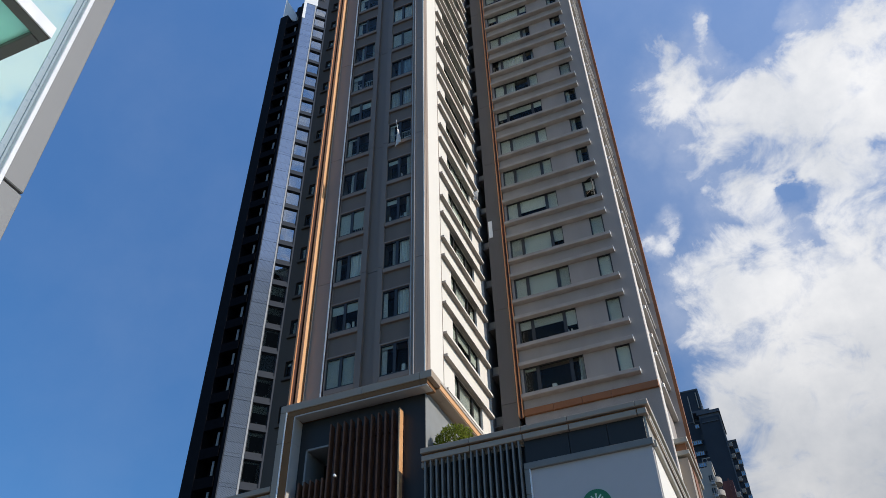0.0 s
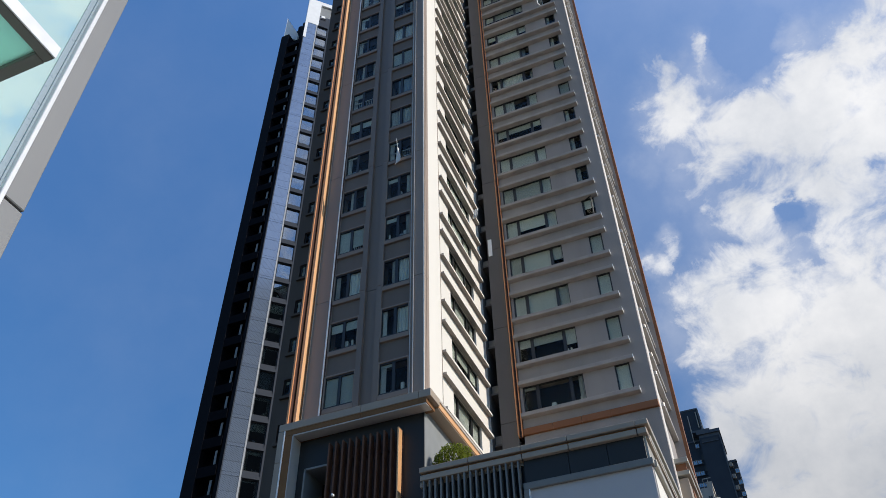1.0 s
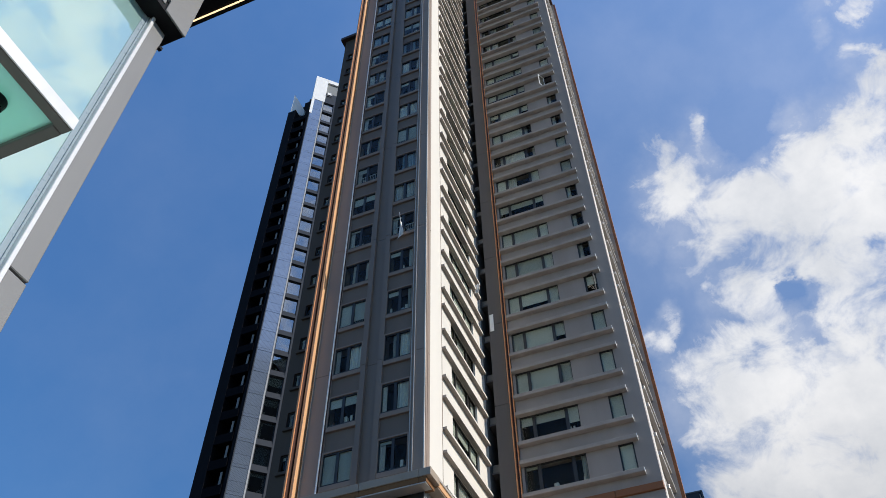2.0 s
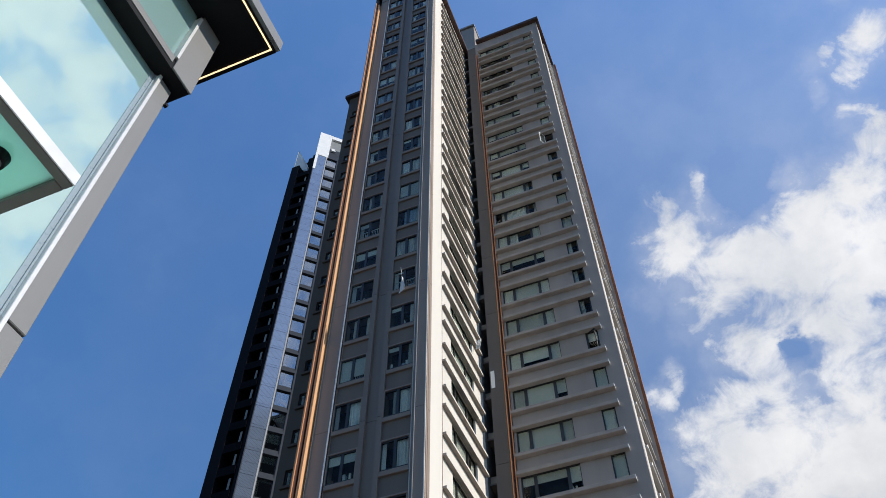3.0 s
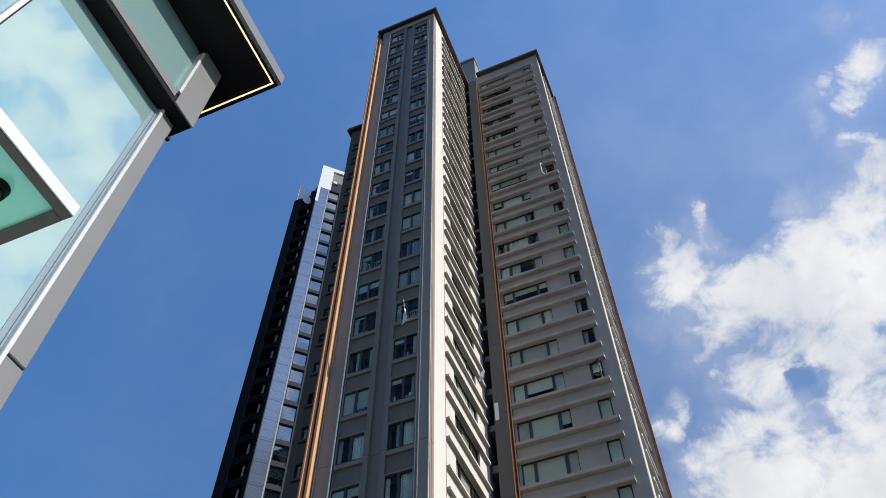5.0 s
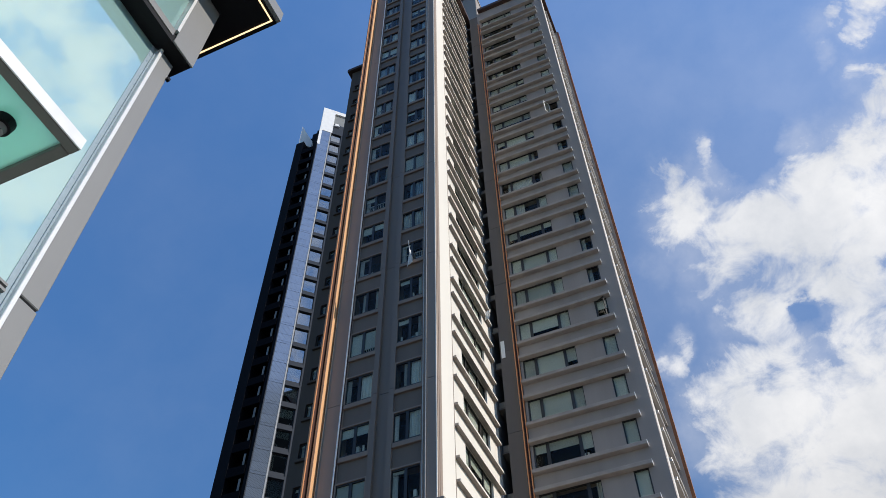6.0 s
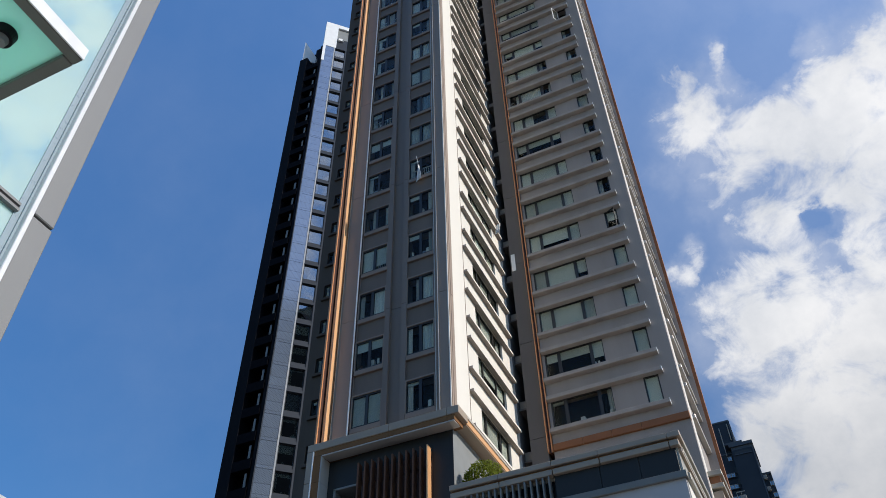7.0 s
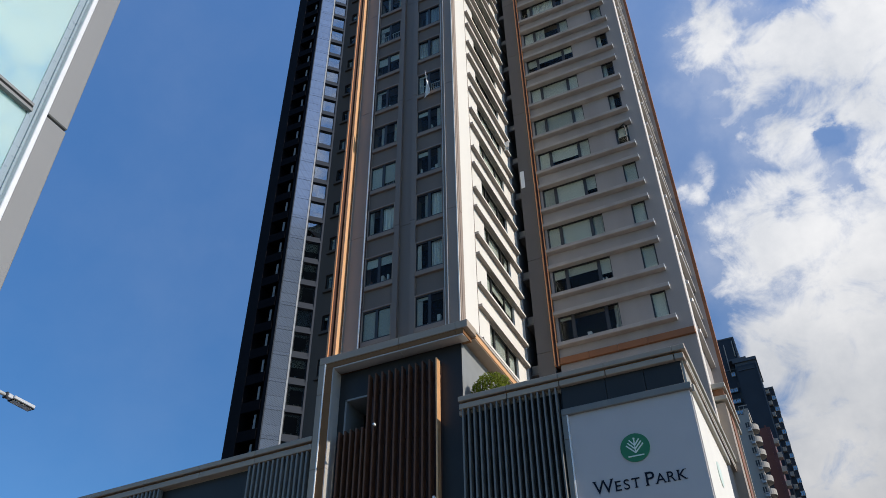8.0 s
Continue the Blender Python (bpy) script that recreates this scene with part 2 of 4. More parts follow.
LEDGE_GREY = surface("light_grey_ledge", (0.360, 0.318, 0.288), 0.8, vary=0.2, scale=1.2, bump=0.2, spec=0.25)
WALL_WHITE = surface("white_painted_render", (0.69, 0.645, 0.575), 0.75, vary=0.05, scale=0.6, streak=1, bump=0.12, spec=0.3)
SHAFT_GREY = surface("shaft_grey_paint", (0.14, 0.13, 0.125), 0.8, vary=0.1, scale=0.8, spec=0.2)
FIN_ORANGE = surface("orange_brown_aluminium", (0.70, 0.30, 0.125), 0.42, 0.25, vary=0.07, scale=0.6, bump=0.02)
FIN_TAN = surface("tan_and_lit_bronze", (0.74, 0.42, 0.21), 0.45, 0.2, vary=0.06, scale=0.6, bump=0.02)
FIN_DARK = surface("dark_maroon_aluminium", (0.07, 0.03, 0.022), 0.5, 0.2, vary=0.1)
ROOF_BROWN = surface("dark_brown_roof_metal", (0.075, 0.045, 0.036), 0.6, 0.1, vary=0.1, spec=0.25)
WHITE_METAL = surface("white_aluminium", (0.80, 0.80, 0.78), 0.4, 0.1, vary=0.04, bump=0.02)
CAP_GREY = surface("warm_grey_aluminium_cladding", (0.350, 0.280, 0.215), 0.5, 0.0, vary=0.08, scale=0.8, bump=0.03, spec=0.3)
CAP_PALE = surface("pale_and_lit_cladding", (0.52, 0.48, 0.43), 0.35, 0.2, vary=0.06, scale=0.8, bump=0.02, spec=0.4)
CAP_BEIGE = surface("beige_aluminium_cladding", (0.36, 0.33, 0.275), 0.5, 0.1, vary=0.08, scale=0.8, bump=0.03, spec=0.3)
FIN_BROWN = surface("muted_brown_aluminium", (0.26, 0.108, 0.048), 0.5, 0.1, vary=0.1, scale=1.0, bump=0.03, spec=0.25)
# slat brown with the sunlight on the end slat put into its colour
SLAT_SUNLIT = surface("sunlit_brown_slat", (0.72, 0.38, 0.17), 0.35, 0.2, vary=0.1, bump=0.02)
BROWN_STRIP = surface("bronze_strip", (0.205, 0.103, 0.046), 0.6, 0.0, vary=0.1, bump=0.02, spec=0.1)
SLATE = surface("slate_blue_cladding", (0.024, 0.024, 0.023), 0.45, vary=0.15, scale=0.6, bump=0.04, spec=0.3)
SLATE_LIGHT = surface("pale_grey_cladding", (0.24, 0.245, 0.24), 0.5, vary=0.1, bump=0.03, spec=0.3)
WOOD_BROWN = surface("brown_wood_look_aluminium", (0.125, 0.056, 0.030), 0.5, vary=0.2, scale=3, bump=0.05, spec=0.25)
LOUVRE_GREY = surface("grey_louvre_aluminium", (0.20, 0.19, 0.17), 0.45, 0.1, vary=0.1, bump=0.02, spec=0.3)
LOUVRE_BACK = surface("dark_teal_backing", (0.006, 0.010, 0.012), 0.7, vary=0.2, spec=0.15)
SIGN_GREY = surface("satin_sign_panel", (0.49, 0.445, 0.425), 0.5, vary=0.03, bump=0.0, spec=0.3)
SIGN_GREEN = surface("green_sign_enamel", (0.015, 0.16, 0.06), 0.4, vary=0.05, bump=0.0)
SIGN_PALE = surface("pale_sign_enamel", (0.62, 0.70, 0.60), 0.4, vary=0.04, bump=0.0)
SIGN_NAVY = surface("dark_navy_lettering", (0.010, 0.013, 0.024), 0.4, vary=0.05, bump=0.0, spec=0.1)
FRAME_DARK = surface("dark_bronze_window_frame", (0.034, 0.034, 0.034), 0.4, 0.2, vary=0.1, bump=0.0)
# near-black core colour that stands in for the shade inside the rooms
ROOM_GLOOM = surface("room_gloom_colour", (0.020, 0.019, 0.018), 0.9, vary=0.3, scale=0.6, spec=0.1)
CURTAIN = surface("pale_curtain_cloth", (0.70, 0.67, 0.63), 0.9, vary=0.1, scale=4, per_piece=0.25)
CURTAIN_BLUE = surface("blue_grey_curtain_cloth", (0.38, 0.46, 0.54), 0.9, vary=0.12, scale=4)
BLIND = surface("off_white_roller_blind", (0.60, 0.59, 0.54), 0.85, vary=0.05, scale=1, per_piece=0.28)
TILE_BLUE = surface("pale_blue_grey_tile_panel", (0.32, 0.39, 0.50), 0.22, 0.7, vary=0.07, scale=1.0, fine=8, per_piece=0.05, spec=0.3)
tn, tl_ = TILE_BLUE.node_tree.nodes, TILE_BLUE.node_tree.links
t_geo, t_sep = tn.new("ShaderNodeNewGeometry"), tn.new("ShaderNodeSeparateXYZ")
tl_.new(t_geo.outputs["Position"], t_sep.inputs[0])
waves = []
for axis in ("X", "Z"):
    w = tn.new("ShaderNodeMath")
    w.operation = "MULTIPLY"
    tl_.new(t_sep.outputs[axis], w.inputs[0])
    w.inputs[1].default_value = 2 * math.pi / 0.20
    w2 = tn.new("ShaderNodeMath")
    w2.operation = "SINE"
    tl_.new(w.outputs[0], w2.inputs[0])
    waves.append(w2)
dot = tn.new("ShaderNodeMath")
dot.operation = "MULTIPLY"
tl_.new(waves[0].outputs[0], dot.inputs[0])
tl_.new(waves[1].outputs[0], dot.inputs[1])
dark = tn.new("ShaderNodeMapRange")
dark.inputs["From Min"].default_value, dark.inputs["From Max"].default_value = 0.35, 0.75
dark.inputs["To Min"].default_value, dark.inputs["To Max"].default_value = 1.0, 0.58
tl_.new(dot.outputs[0], dark.inputs["Value"])
t_base = tn["Principled BSDF"].inputs["Base Color"]
t_scale = tn.new("ShaderNodeVectorMath")
t_scale.operation = "SCALE"
tl_.new(t_base.links[0].from_socket, t_scale.inputs[0])
tl_.new(dark.outputs["Result"], t_scale.inputs["Scale"])
tl_.new(t_scale.outputs["Vector"], t_base)
NB_WHITE = surface("white_concrete_trim", (0.78, 0.78, 0.78), 0.7, vary=0.06)
NB_BLACK = surface("black_painted_render", (0.007, 0.007, 0.010), 0.8, vary=0.2, spec=0.12)
NB_DARK = surface("soot_grey_balcony_paint", (0.006, 0.006, 0.008), 0.8, vary=0.2, spec=0.05)
NB_SCREEN = surface("pale_balcony_screen", (0.36, 0.37, 0.38), 0.7, vary=0.06)
# blue-grey taken darker: shade on the turned face is put into the colour
NB_BAND_SHADED = surface("shaded_blue_grey_band", (0.030, 0.036, 0.048), 0.6, vary=0.08, spec=0.3)
CONC = surface("weathered_pale_concrete", (0.33, 0.30, 0.265), 0.85, vary=0.18, scale=0.4, streak=1)
RED_TILE = surface("dull_red_tile", (0.085, 0.032, 0.032), 0.7, vary=0.15, scale=0.4)
NAVY_TILE = surface("dark_navy_tile", (0.030, 0.038, 0.050), 0.6, vary=0.12, scale=0.3, spec=0.2)
NAVY_EDGE = surface("grey_navy_trim", (0.075, 0.085, 0.1), 0.6, vary=0.1, scale=0.3, spec=0.2)
STEEL = surface("satin_grey_aluminium", (0.175, 0.172, 0.168), 0.5, 0.0, vary=0.05, scale=2, bump=0.03)
STEEL_BRIGHT = surface("bright_silver_trim", (0.64, 0.63, 0.62), 0.35, 0.2, vary=0.03, bump=0.0)
EDGE_BLUE = surface("blue_grey_glass_edge", (0.26, 0.32, 0.36), 0.3, vary=0.05, bump=0.0)
BLACK_METAL = surface("black_soffit_panel", (0.006, 0.006, 0.007), 0.5, vary=0.2, bump=0.02, spec=0.15)
OLIVE_METAL = surface("dark_olive_steel", (0.125, 0.118, 0.100), 0.5, 0.2, vary=0.12, scale=4, bump=0.05)
ASPHALT = surface("asphalt", (0.05, 0.05, 0.052), 0.9, vary=0.25, scale=0.5, bump=0.5)
PAVING = surface("concrete_paving", (0.40, 0.375, 0.345), 0.85, vary=0.15, scale=1, bump=0.3)
LEAF = surface("hedge_leaf", (0.115, 0.140, 0.012), 0.85, vary=0.45, scale=5, bump=0.1, spec=0.15)
BARK = surface("hedge_twig", (0.06, 0.045, 0.03), 0.9)
GLASS_DARK = glazing("grey_green_window_glass", (0.86, 0.885, 0.86), 0.01, 0.32)
GLASS_BLUE = glazing("blue_grey_window_glass", (0.45, 0.52, 0.55), 0.38, 0.5)
GLASS_AQUA = glazing("aqua_facade_glass", (0.25, 0.55, 0.52), 0.36, 1.0, clear=0.06, body=(0.54, 0.79, 0.76), sheen=(0.93, 1.0, 1.0))
GLASS_TEAL = glazing("teal_canopy_glass", (0.42, 0.78, 0.68), 0.10, 0.8, clear=0.30, body=(0.58, 0.92, 0.78), sheen=(0.8, 1.0, 0.95))
LAMP_GREY = surface("pale_grey_lamp_paint", (0.48, 0.48, 0.48), 0.4, vary=0.05, bump=0.0)
LED_WARM = glowing("warm_led_strip", (1.0, 0.70, 0.38), 1.5)

# ---- building helpers ----
ORIGIN = {}


def bx(bm, x0, x1, y0, y1, z0, z1, bevel=0.0):
    x0, x1, y0, y1, z0, z1 = min(x0, x1), max(x0, x1), min(y0, y1), max(y0, y1), min(z0, z1), max(z0, z1)
    v = [bm.verts.new(p) for p in ((x0, y0, z0), (x1, y0, z0), (x1, y1, z0), (x0, y1, z0), (x0, y0, z1), (x1, y0, z1), (x1, y1, z1), (x0, y1, z1))]
    fs = [bm.faces.new([v[i] for i in f]) for f in ((0, 3, 2, 1), (4, 5, 6, 7), (0, 1, 5, 4), (1, 2, 6, 5), (2, 3, 7, 6), (3, 0, 4, 7))]
    if bevel:
        es = list({e for f in fs for e in f.edges})
        bmesh.ops.bevel(bm, geom=es, offset=bevel, segments=1, affect="EDGES")
    return bm


def boxes(*dims, bevel=0.0):
    bm = bmesh.new()
    for d in dims:
        bx(bm, *d, bevel=bevel)
    return bm


def thing(name, at, label, category, group="", kind=""):
    ob = new(name)
    ob.location = at
    ob.empty_display_size = 0.3
    ORIGIN[ob.name] = Vector(at)
    return tagged(ob, label, category, group, kind)


def part(name, bm, mat, parent=None, label="", smooth=False):
    """A bmesh in world coordinates as one mesh object under a thing or part."""
    o = ORIGIN[parent.name] if parent else Vector((0, 0, 0))
    bmesh.ops.translate(bm, verts=bm.verts, vec=-o)
    me = bpy.data.meshes.new(name)
    bm.to_mesh(me)
    bm.free()
    if smooth:
        for p in me.polygons:
            p.use_smooth = True
    me.materials.append(mat)
    ob = new(name, me)
    ob.parent = parent
    ORIGIN[ob.name] = o
    if label:
        ob["label"] = label
    return ob


MESHES = {}


def shared(key, make, mat):
    if key not in MESHES:
        me = bpy.data.meshes.new(key[0] if isinstance(key, tuple) else key)
        bm = make()
        bm.to_mesh(me)
        bm.free()
        me.materials.append(mat)
        MESHES[key] = me
    return MESHES[key]


def piece(name, me, parent, at, rz=0.0, label="", rx=0.0):
    """One more object on a shared mesh; at is in world coordinates (parent unturned) ."""
    ob = new(name, me)
    ob.parent = parent
    ob.location = Vector(at) - ORIGIN.get(parent.name, Vector((0, 0, 0)))
    ob.rotation_euler = (rx, 0, rz)
    ORIGIN[ob.name] = Vector(at)
    if label:
        ob["label"] = label
    return ob


def child(name, me, parent, at=(0, 0, 0), rz=0.0, rx=0.0, label=""):
    """A sub-part placed in its parent's own coordinates."""
    ob = new(name, me)
    ob.parent = parent
    ob.location, ob.rotation_euler = at, (rx, 0, rz)
    if label:
        ob["label"] = label
    return ob


def wavy(w, h, folds, depth):
    bm = bmesh.new()
    n = folds * 4
    rows = []
    for z in (0, h):
        rows.append([bm.verts.new((w * i / n, depth * math.sin(i * math.pi / 2 + 0.6 * math.sin(i * 1.7)), z)) for i in range(n + 1)])
    for i in range(n):
        bm.faces.new((rows[0][i], rows[0][i + 1], rows[1][i + 1], rows[1][i]))
    return bm


def frame_mesh(w, h, splits, t=0.075, d=0.09, post=0.07):
    """Outer frame and mullions; origin at the lower corner, depth inward along +y."""
    bars = [(0, w, 0, d, 0, t), (0, w, 0, d, h - t, h), (0, t, 0, d, t, h - t), (w - t, w, 0, d, t, h - t)]
    for s in splits:
        bars.append((w * s - post, w * s + post, 0, d, t, h - t))
    return boxes(*bars)


def window(parent, at, w, h, splits, rz, style, rng, glass=None, post=0.07):
    """One window of a facade with panes, and cloth or blind behind. rz 0 looks to -y, rz 90 to +x."""
    glass = glass or GLASS_DARK
    key = (round(w, 2), round(h, 2), tuple(splits), post)
    win = piece("window", shared(("window_frame",) + key, lambda: frame_mesh(w, h, splits, post=post), FRAME_DARK), parent, at, rz)
    edges = [0.0] + [s * w for s in splits] + [w]
    for i in range(len(edges) - 1):
        a = edges[i] + (0.055 if i == 0 else post)
        b = edges[i + 1] - (0.055 if i == len(edges) - 2 else post)
        pw = b - a
        if style in ("open", "wide") and i == len(edges) - 2:
            # outward-swung sash; the wide one's white frame paints in a reflection
            wide = style == "wide"
            me = shared(("sash", round(pw, 2), key, wide), lambda: frame_mesh(pw, h - 0.11, (), 0.06, 0.05), WHITE_METAL if wide else FRAME_DARK)
            sash = child("sash", me, win, (a, 0.02, 0.055), rz=-radians(118 if wide else 28))
            child("pane", shared(("pane", round(pw, 2), key, "s"), lambda: boxes((0.06, pw - 0.06, 0.02, 0.028, 0.06, h - 0.17)), glass), sash)
        else:
            child("pane", shared(("pane", round(pw, 2), key), lambda: boxes((0, pw, 0.04, 0.048, 0.055, h - 0.055)), glass), win, (a, 0, 0))
        if style == "blind":
            drop = rng.choice((1.0, 1.0, 1.0, 1.0, 0.82, 0.6, 0.0))
            if drop:
                child("blind", shared(("blind", round(pw, 2), key, drop), lambda: boxes((0, pw, 0.075, 0.085, 0.02 + h * (1 - drop), h)), BLIND), win, (a, 0, 0))
            else:
                cw = pw * 0.4
                child("curtain", shared(("curtain", round(cw, 2), key), lambda: wavy(cw, h, max(3, int(cw / 0.13)), 0.035), CURTAIN), win, (a, 0.125, 0))
        elif style in ("half", "open"):
            hh = h * rng.choice((0.35, 0.45, 0.6))
            child("blind", shared(("blind", round(pw, 2), key, hh), lambda: boxes((0, pw, 0.075, 0.085, h - hh, h)), BLIND), win, (a, 0, 0))
        elif style in ("curtain", "blue"):
            cw = pw * rng.choice((0.35, 0.6, 0.95))
            off = rng.choice((0.0, pw - cw))
            mat = CURTAIN if style == "curtain" else CURTAIN_BLUE
            child("curtain", shared(("curtain", round(cw, 2), key, style), lambda: wavy(cw, h, max(3, int(cw / 0.13)), 0.035), mat), win, (a + off, 0.125, 0))
    if style in ("dark", "half"):
        if style == "dark":
            # a short blind over one light, a drawn-back curtain at the jamb
            bw, cw = (edges[1] - 0.16), 0.26
            top = h * rng.choice((0.14, 0.22, 0.3))
            child("blind", shared(("blind", "short", round(bw, 2), key, top), lambda: boxes((0, bw, 0.075, 0.085, h - top, h)), BLIND), win, (0.08, 0, 0))
            child("curtain", shared(("curtain", "back", key), lambda: wavy(cw, h, 3, 0.035), CURTAIN), win, (rng.choice((0.07, w - cw - 0.07)), 0.125, 0))
        # odds and ends on the inner sill
        for j in range(rng.randint(2, 5)):
            iw, ih = rng.choice((0.1, 0.16, 0.24)), rng.choice((0.15, 0.28, 0.45))
            me = shared(("sill_item", iw, ih), lambda: boxes((0, iw, 0.12, 0.12 + iw, 0.0, ih), bevel=0.02), rng.choice((CURTAIN, BLIND, CURTAIN_BLUE, WOOD_BROWN)))
            child("sill_item", me, win, (rng.uniform(0.08, w - 0.35), 0, 0.056))
    return win


# ---- ground ----
bm = bmesh.new()
bmesh.ops.create_grid(bm, x_segments=8, y_segments=8, size=2500)
ground = part("ground", bm, ASPHALT)
tagged(ground, "dark grey asphalt street surface", "ground", kind="structure")
pave = part("pavement", boxes((-2.4, 6.2, -60, -29.5, 0.0, 0.14), bevel=0.02), PAVING)
tagged(pave, "pale concrete pavement beside the street", "pavement", kind="structure")
# out of view; made wide and pale to bounce light up onto the soffits
pave2 = part("pavement", boxes((-60, 60, -17.5, -9.0, 0.0, 0.14), bevel=0.02), PAVING)
tagged(pave2, "pale concrete pavement along the podium front, widened for bounce light", "pavement", kind="structure")

# ---- apartment tower ----
S = 3.1
tower = thing("apartment_tower", (-7.0, 2.0, 16.0), "tall grey residential tower with white flank and orange fins", "tower")
rng = random.Random(7)

# front-left wing: faces -y at FY, white flank faces +x at WX
FY, WX = -8.43, -7.90
LZ, LN = 20.57, 21
LTOP = 86.4
BASE = 19.6
skin = 0.62
bm = bmesh.new()
bx(bm, -13.6, -8.65, FY + skin, 5.5, BASE, LTOP)
part("core", bm, ROOM_GLOOM, tower)

# piers of the front, full height
def split(lo, hi, cuts, gap=0.006):
    e = [lo] + list(cuts) + [hi]
    return [(e[i] + (gap if i else 0), e[i + 1] - (gap if i < len(e) - 2 else 0)) for i in range(len(e) - 1)]


LCUTS = [26.9 + 9.3 * i for i in range(7)]
for z0, z1 in split(BASE, LTOP, LCUTS, 0.012):
    part("pier_length", boxes((-13.87, -12.86, FY + 0.02, FY + skin, z0, z1)), PIER_TAUPE, tower)
    part("pier_length", boxes((-11.29, -11.03, FY - 0.03, FY + skin, z0, z1)), PANEL_GREY, tower)
    part("pier_length", boxes((-10.39, -10.12, FY - 0.03, FY + skin, z0, z1)), PANEL_GREY, tower)
    part("pier_recess", boxes((-11.03, -10.39, FY + 0.16, FY + skin, z0, z1)), PANEL_GREY, tower)
    part("corner_pier_length", boxes((-8.63, WX, FY, FY + skin, z0, z1)), PIER_TAUPE, tower)
# thin white and dark lines
for x, wdt, pr, m in ((-13.84, 0.035, 0.06, CAP_BEIGE), (-12.97, 0.055, 0.09, WHITE_METAL), (-12.90, 0.03, 0.05, FIN_DARK), (-8.60, 0.035, 0.06, CAP_PALE), (-8.45, 0.035, 0.06, CAP_PALE)):
    part("trim_line", boxes((x, x + wdt, FY - pr, FY + 0.03, BASE, LTOP - 1.2)), m, tower)
# orange corner fins: two plates that stand out from the front, with a dark gap between
part("fin", boxes((-14.07, -13.93, FY - 0.33, FY + 0.5, BASE, LTOP - 2.2), bevel=0.006), FIN_TAN, tower)
part("fin_gap", boxes((-14.20, -13.87, FY + 0.06, FY + 0.5, BASE, LTOP - 2.2)), FIN_DARK, tower)
part("fin_back", boxes((-14.22, -14.16, FY - 0.52, FY + 0.5, BASE, LTOP - 2.2)), FIN_DARK, tower)
part("fin", boxes((-14.24, -14.15, FY - 0.60, FY - 0.52, BASE, LTOP - 2.2), bevel=0.006), FIN_ORANGE, tower)
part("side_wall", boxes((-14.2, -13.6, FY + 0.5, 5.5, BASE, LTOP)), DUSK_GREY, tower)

WH = 1.64
SILL = shared(("sill", "L"), lambda: boxes((0, 1.0, -0.05, 0.3, -0.26, 0.0), bevel=0.015), DUSK_SILL)
styles = ("dark", "curtain", "dark", "half", "curtain", "blind", "curtain", "dark", "blue", "dark", "half")


def spandrel(w, lo, hi, lintel):
    dims = [(0, w, 0.10, skin, lo + lintel, hi - 0.26), (0, w, 0.30, skin, hi - 0.26, hi)]
    if lintel:
        dims.append((0, w, 0.02, skin, lo, lo + lintel))
    return boxes(*dims)


for k in range(LN):
    z = LZ + S * k
    for j, (x0, x1) in enumerate(((-12.85, -11.29), (-10.12, -8.63))):
        st = rng.choice(styles)
        if k == 0:
            st = ("blind", "dark")[j]
        elif k == 1:
            st = ("half", "curtain")[j]
        elif k == 2:
            st = "curtain"
        window(tower, (x0, FY + 0.02, z), x1 - x0, WH, (0.5,), 0.0, st, rng)
        if (k, j) in ((3, 0), (5, 1), (7, 0), (8, 1), (11, 0)):
            me = shared(("guard_rail",), lambda: boxes((0.08, 1.4, 0.10, 0.13, 0.72, 0.76), *[(0.1 + 0.12 * i, 0.12 + 0.12 * i, 0.10, 0.12, 0.06, 0.72) for i in range(11)]), CURTAIN)
            piece("guard_rail", me, tower, (x0, FY + 0.02, z))
        s = piece("sill", SILL, tower, (x0, FY + 0.03, z))
        s.scale = (x1 - x0, 1, 1)
        w = round(x1 - x0, 2)
        if k == 0:
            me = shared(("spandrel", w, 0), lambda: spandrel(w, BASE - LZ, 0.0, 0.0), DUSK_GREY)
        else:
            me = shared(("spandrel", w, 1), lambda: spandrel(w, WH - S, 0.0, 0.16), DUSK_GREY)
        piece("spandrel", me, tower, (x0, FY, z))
        sur = shared(("surround", w), lambda: boxes((0.0, 0.05, -0.035, 0.12, 0.0, WH), (w - 0.05, w, -0.035, 0.12, 0.0, WH), (0.0, w, -0.035, 0.12, WH, WH + 0.08)), DUSK_SILL)
        piece("surround", sur, tower, (x0, FY, z))
for x0, x1 in ((-12.85, -11.29), (-10.12, -8.63)):
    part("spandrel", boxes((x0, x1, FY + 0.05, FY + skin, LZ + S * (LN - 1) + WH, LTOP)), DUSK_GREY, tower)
part("parapet", boxes((-13.87, WX - 0.02, FY - 0.04, FY + 0.02, LTOP - 1.0, LTOP)), RENDER_GREY, tower)

# white flank
part("flank_panel", boxes((-8.66, WX, FY + skin, -6.32, BASE, LTOP)), WALL_WHITE, tower)
for y in (FY + 0.10, FY + 0.30, -6.335):
    part("trim_line", boxes((WX, WX + 0.02, y, y + 0.03, BASE + 0.3, LTOP - 0.4)), PIER_TAUPE, tower)
part("corner_trim", boxes((WX - 0.03, WX + 0.02, FY - 0.03, FY + 0.02, BASE + 0.2, LTOP)), WALL_WHITE, tower)
wb = bmesh.new()
WXR = WX - 0.03
F_SILL, F_LINT = 23.69 - S, 25.52 - S
# white ledges: underside shade is painted as a darker body, the face stays white
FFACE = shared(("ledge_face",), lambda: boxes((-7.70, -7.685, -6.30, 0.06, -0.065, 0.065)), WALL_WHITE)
LEDGE_SHADED = surface("shaded_grey_ledge", (0.30, 0.268, 0.24), 0.85, vary=0.12, scale=1.2, bump=0.2, spec=0.2)
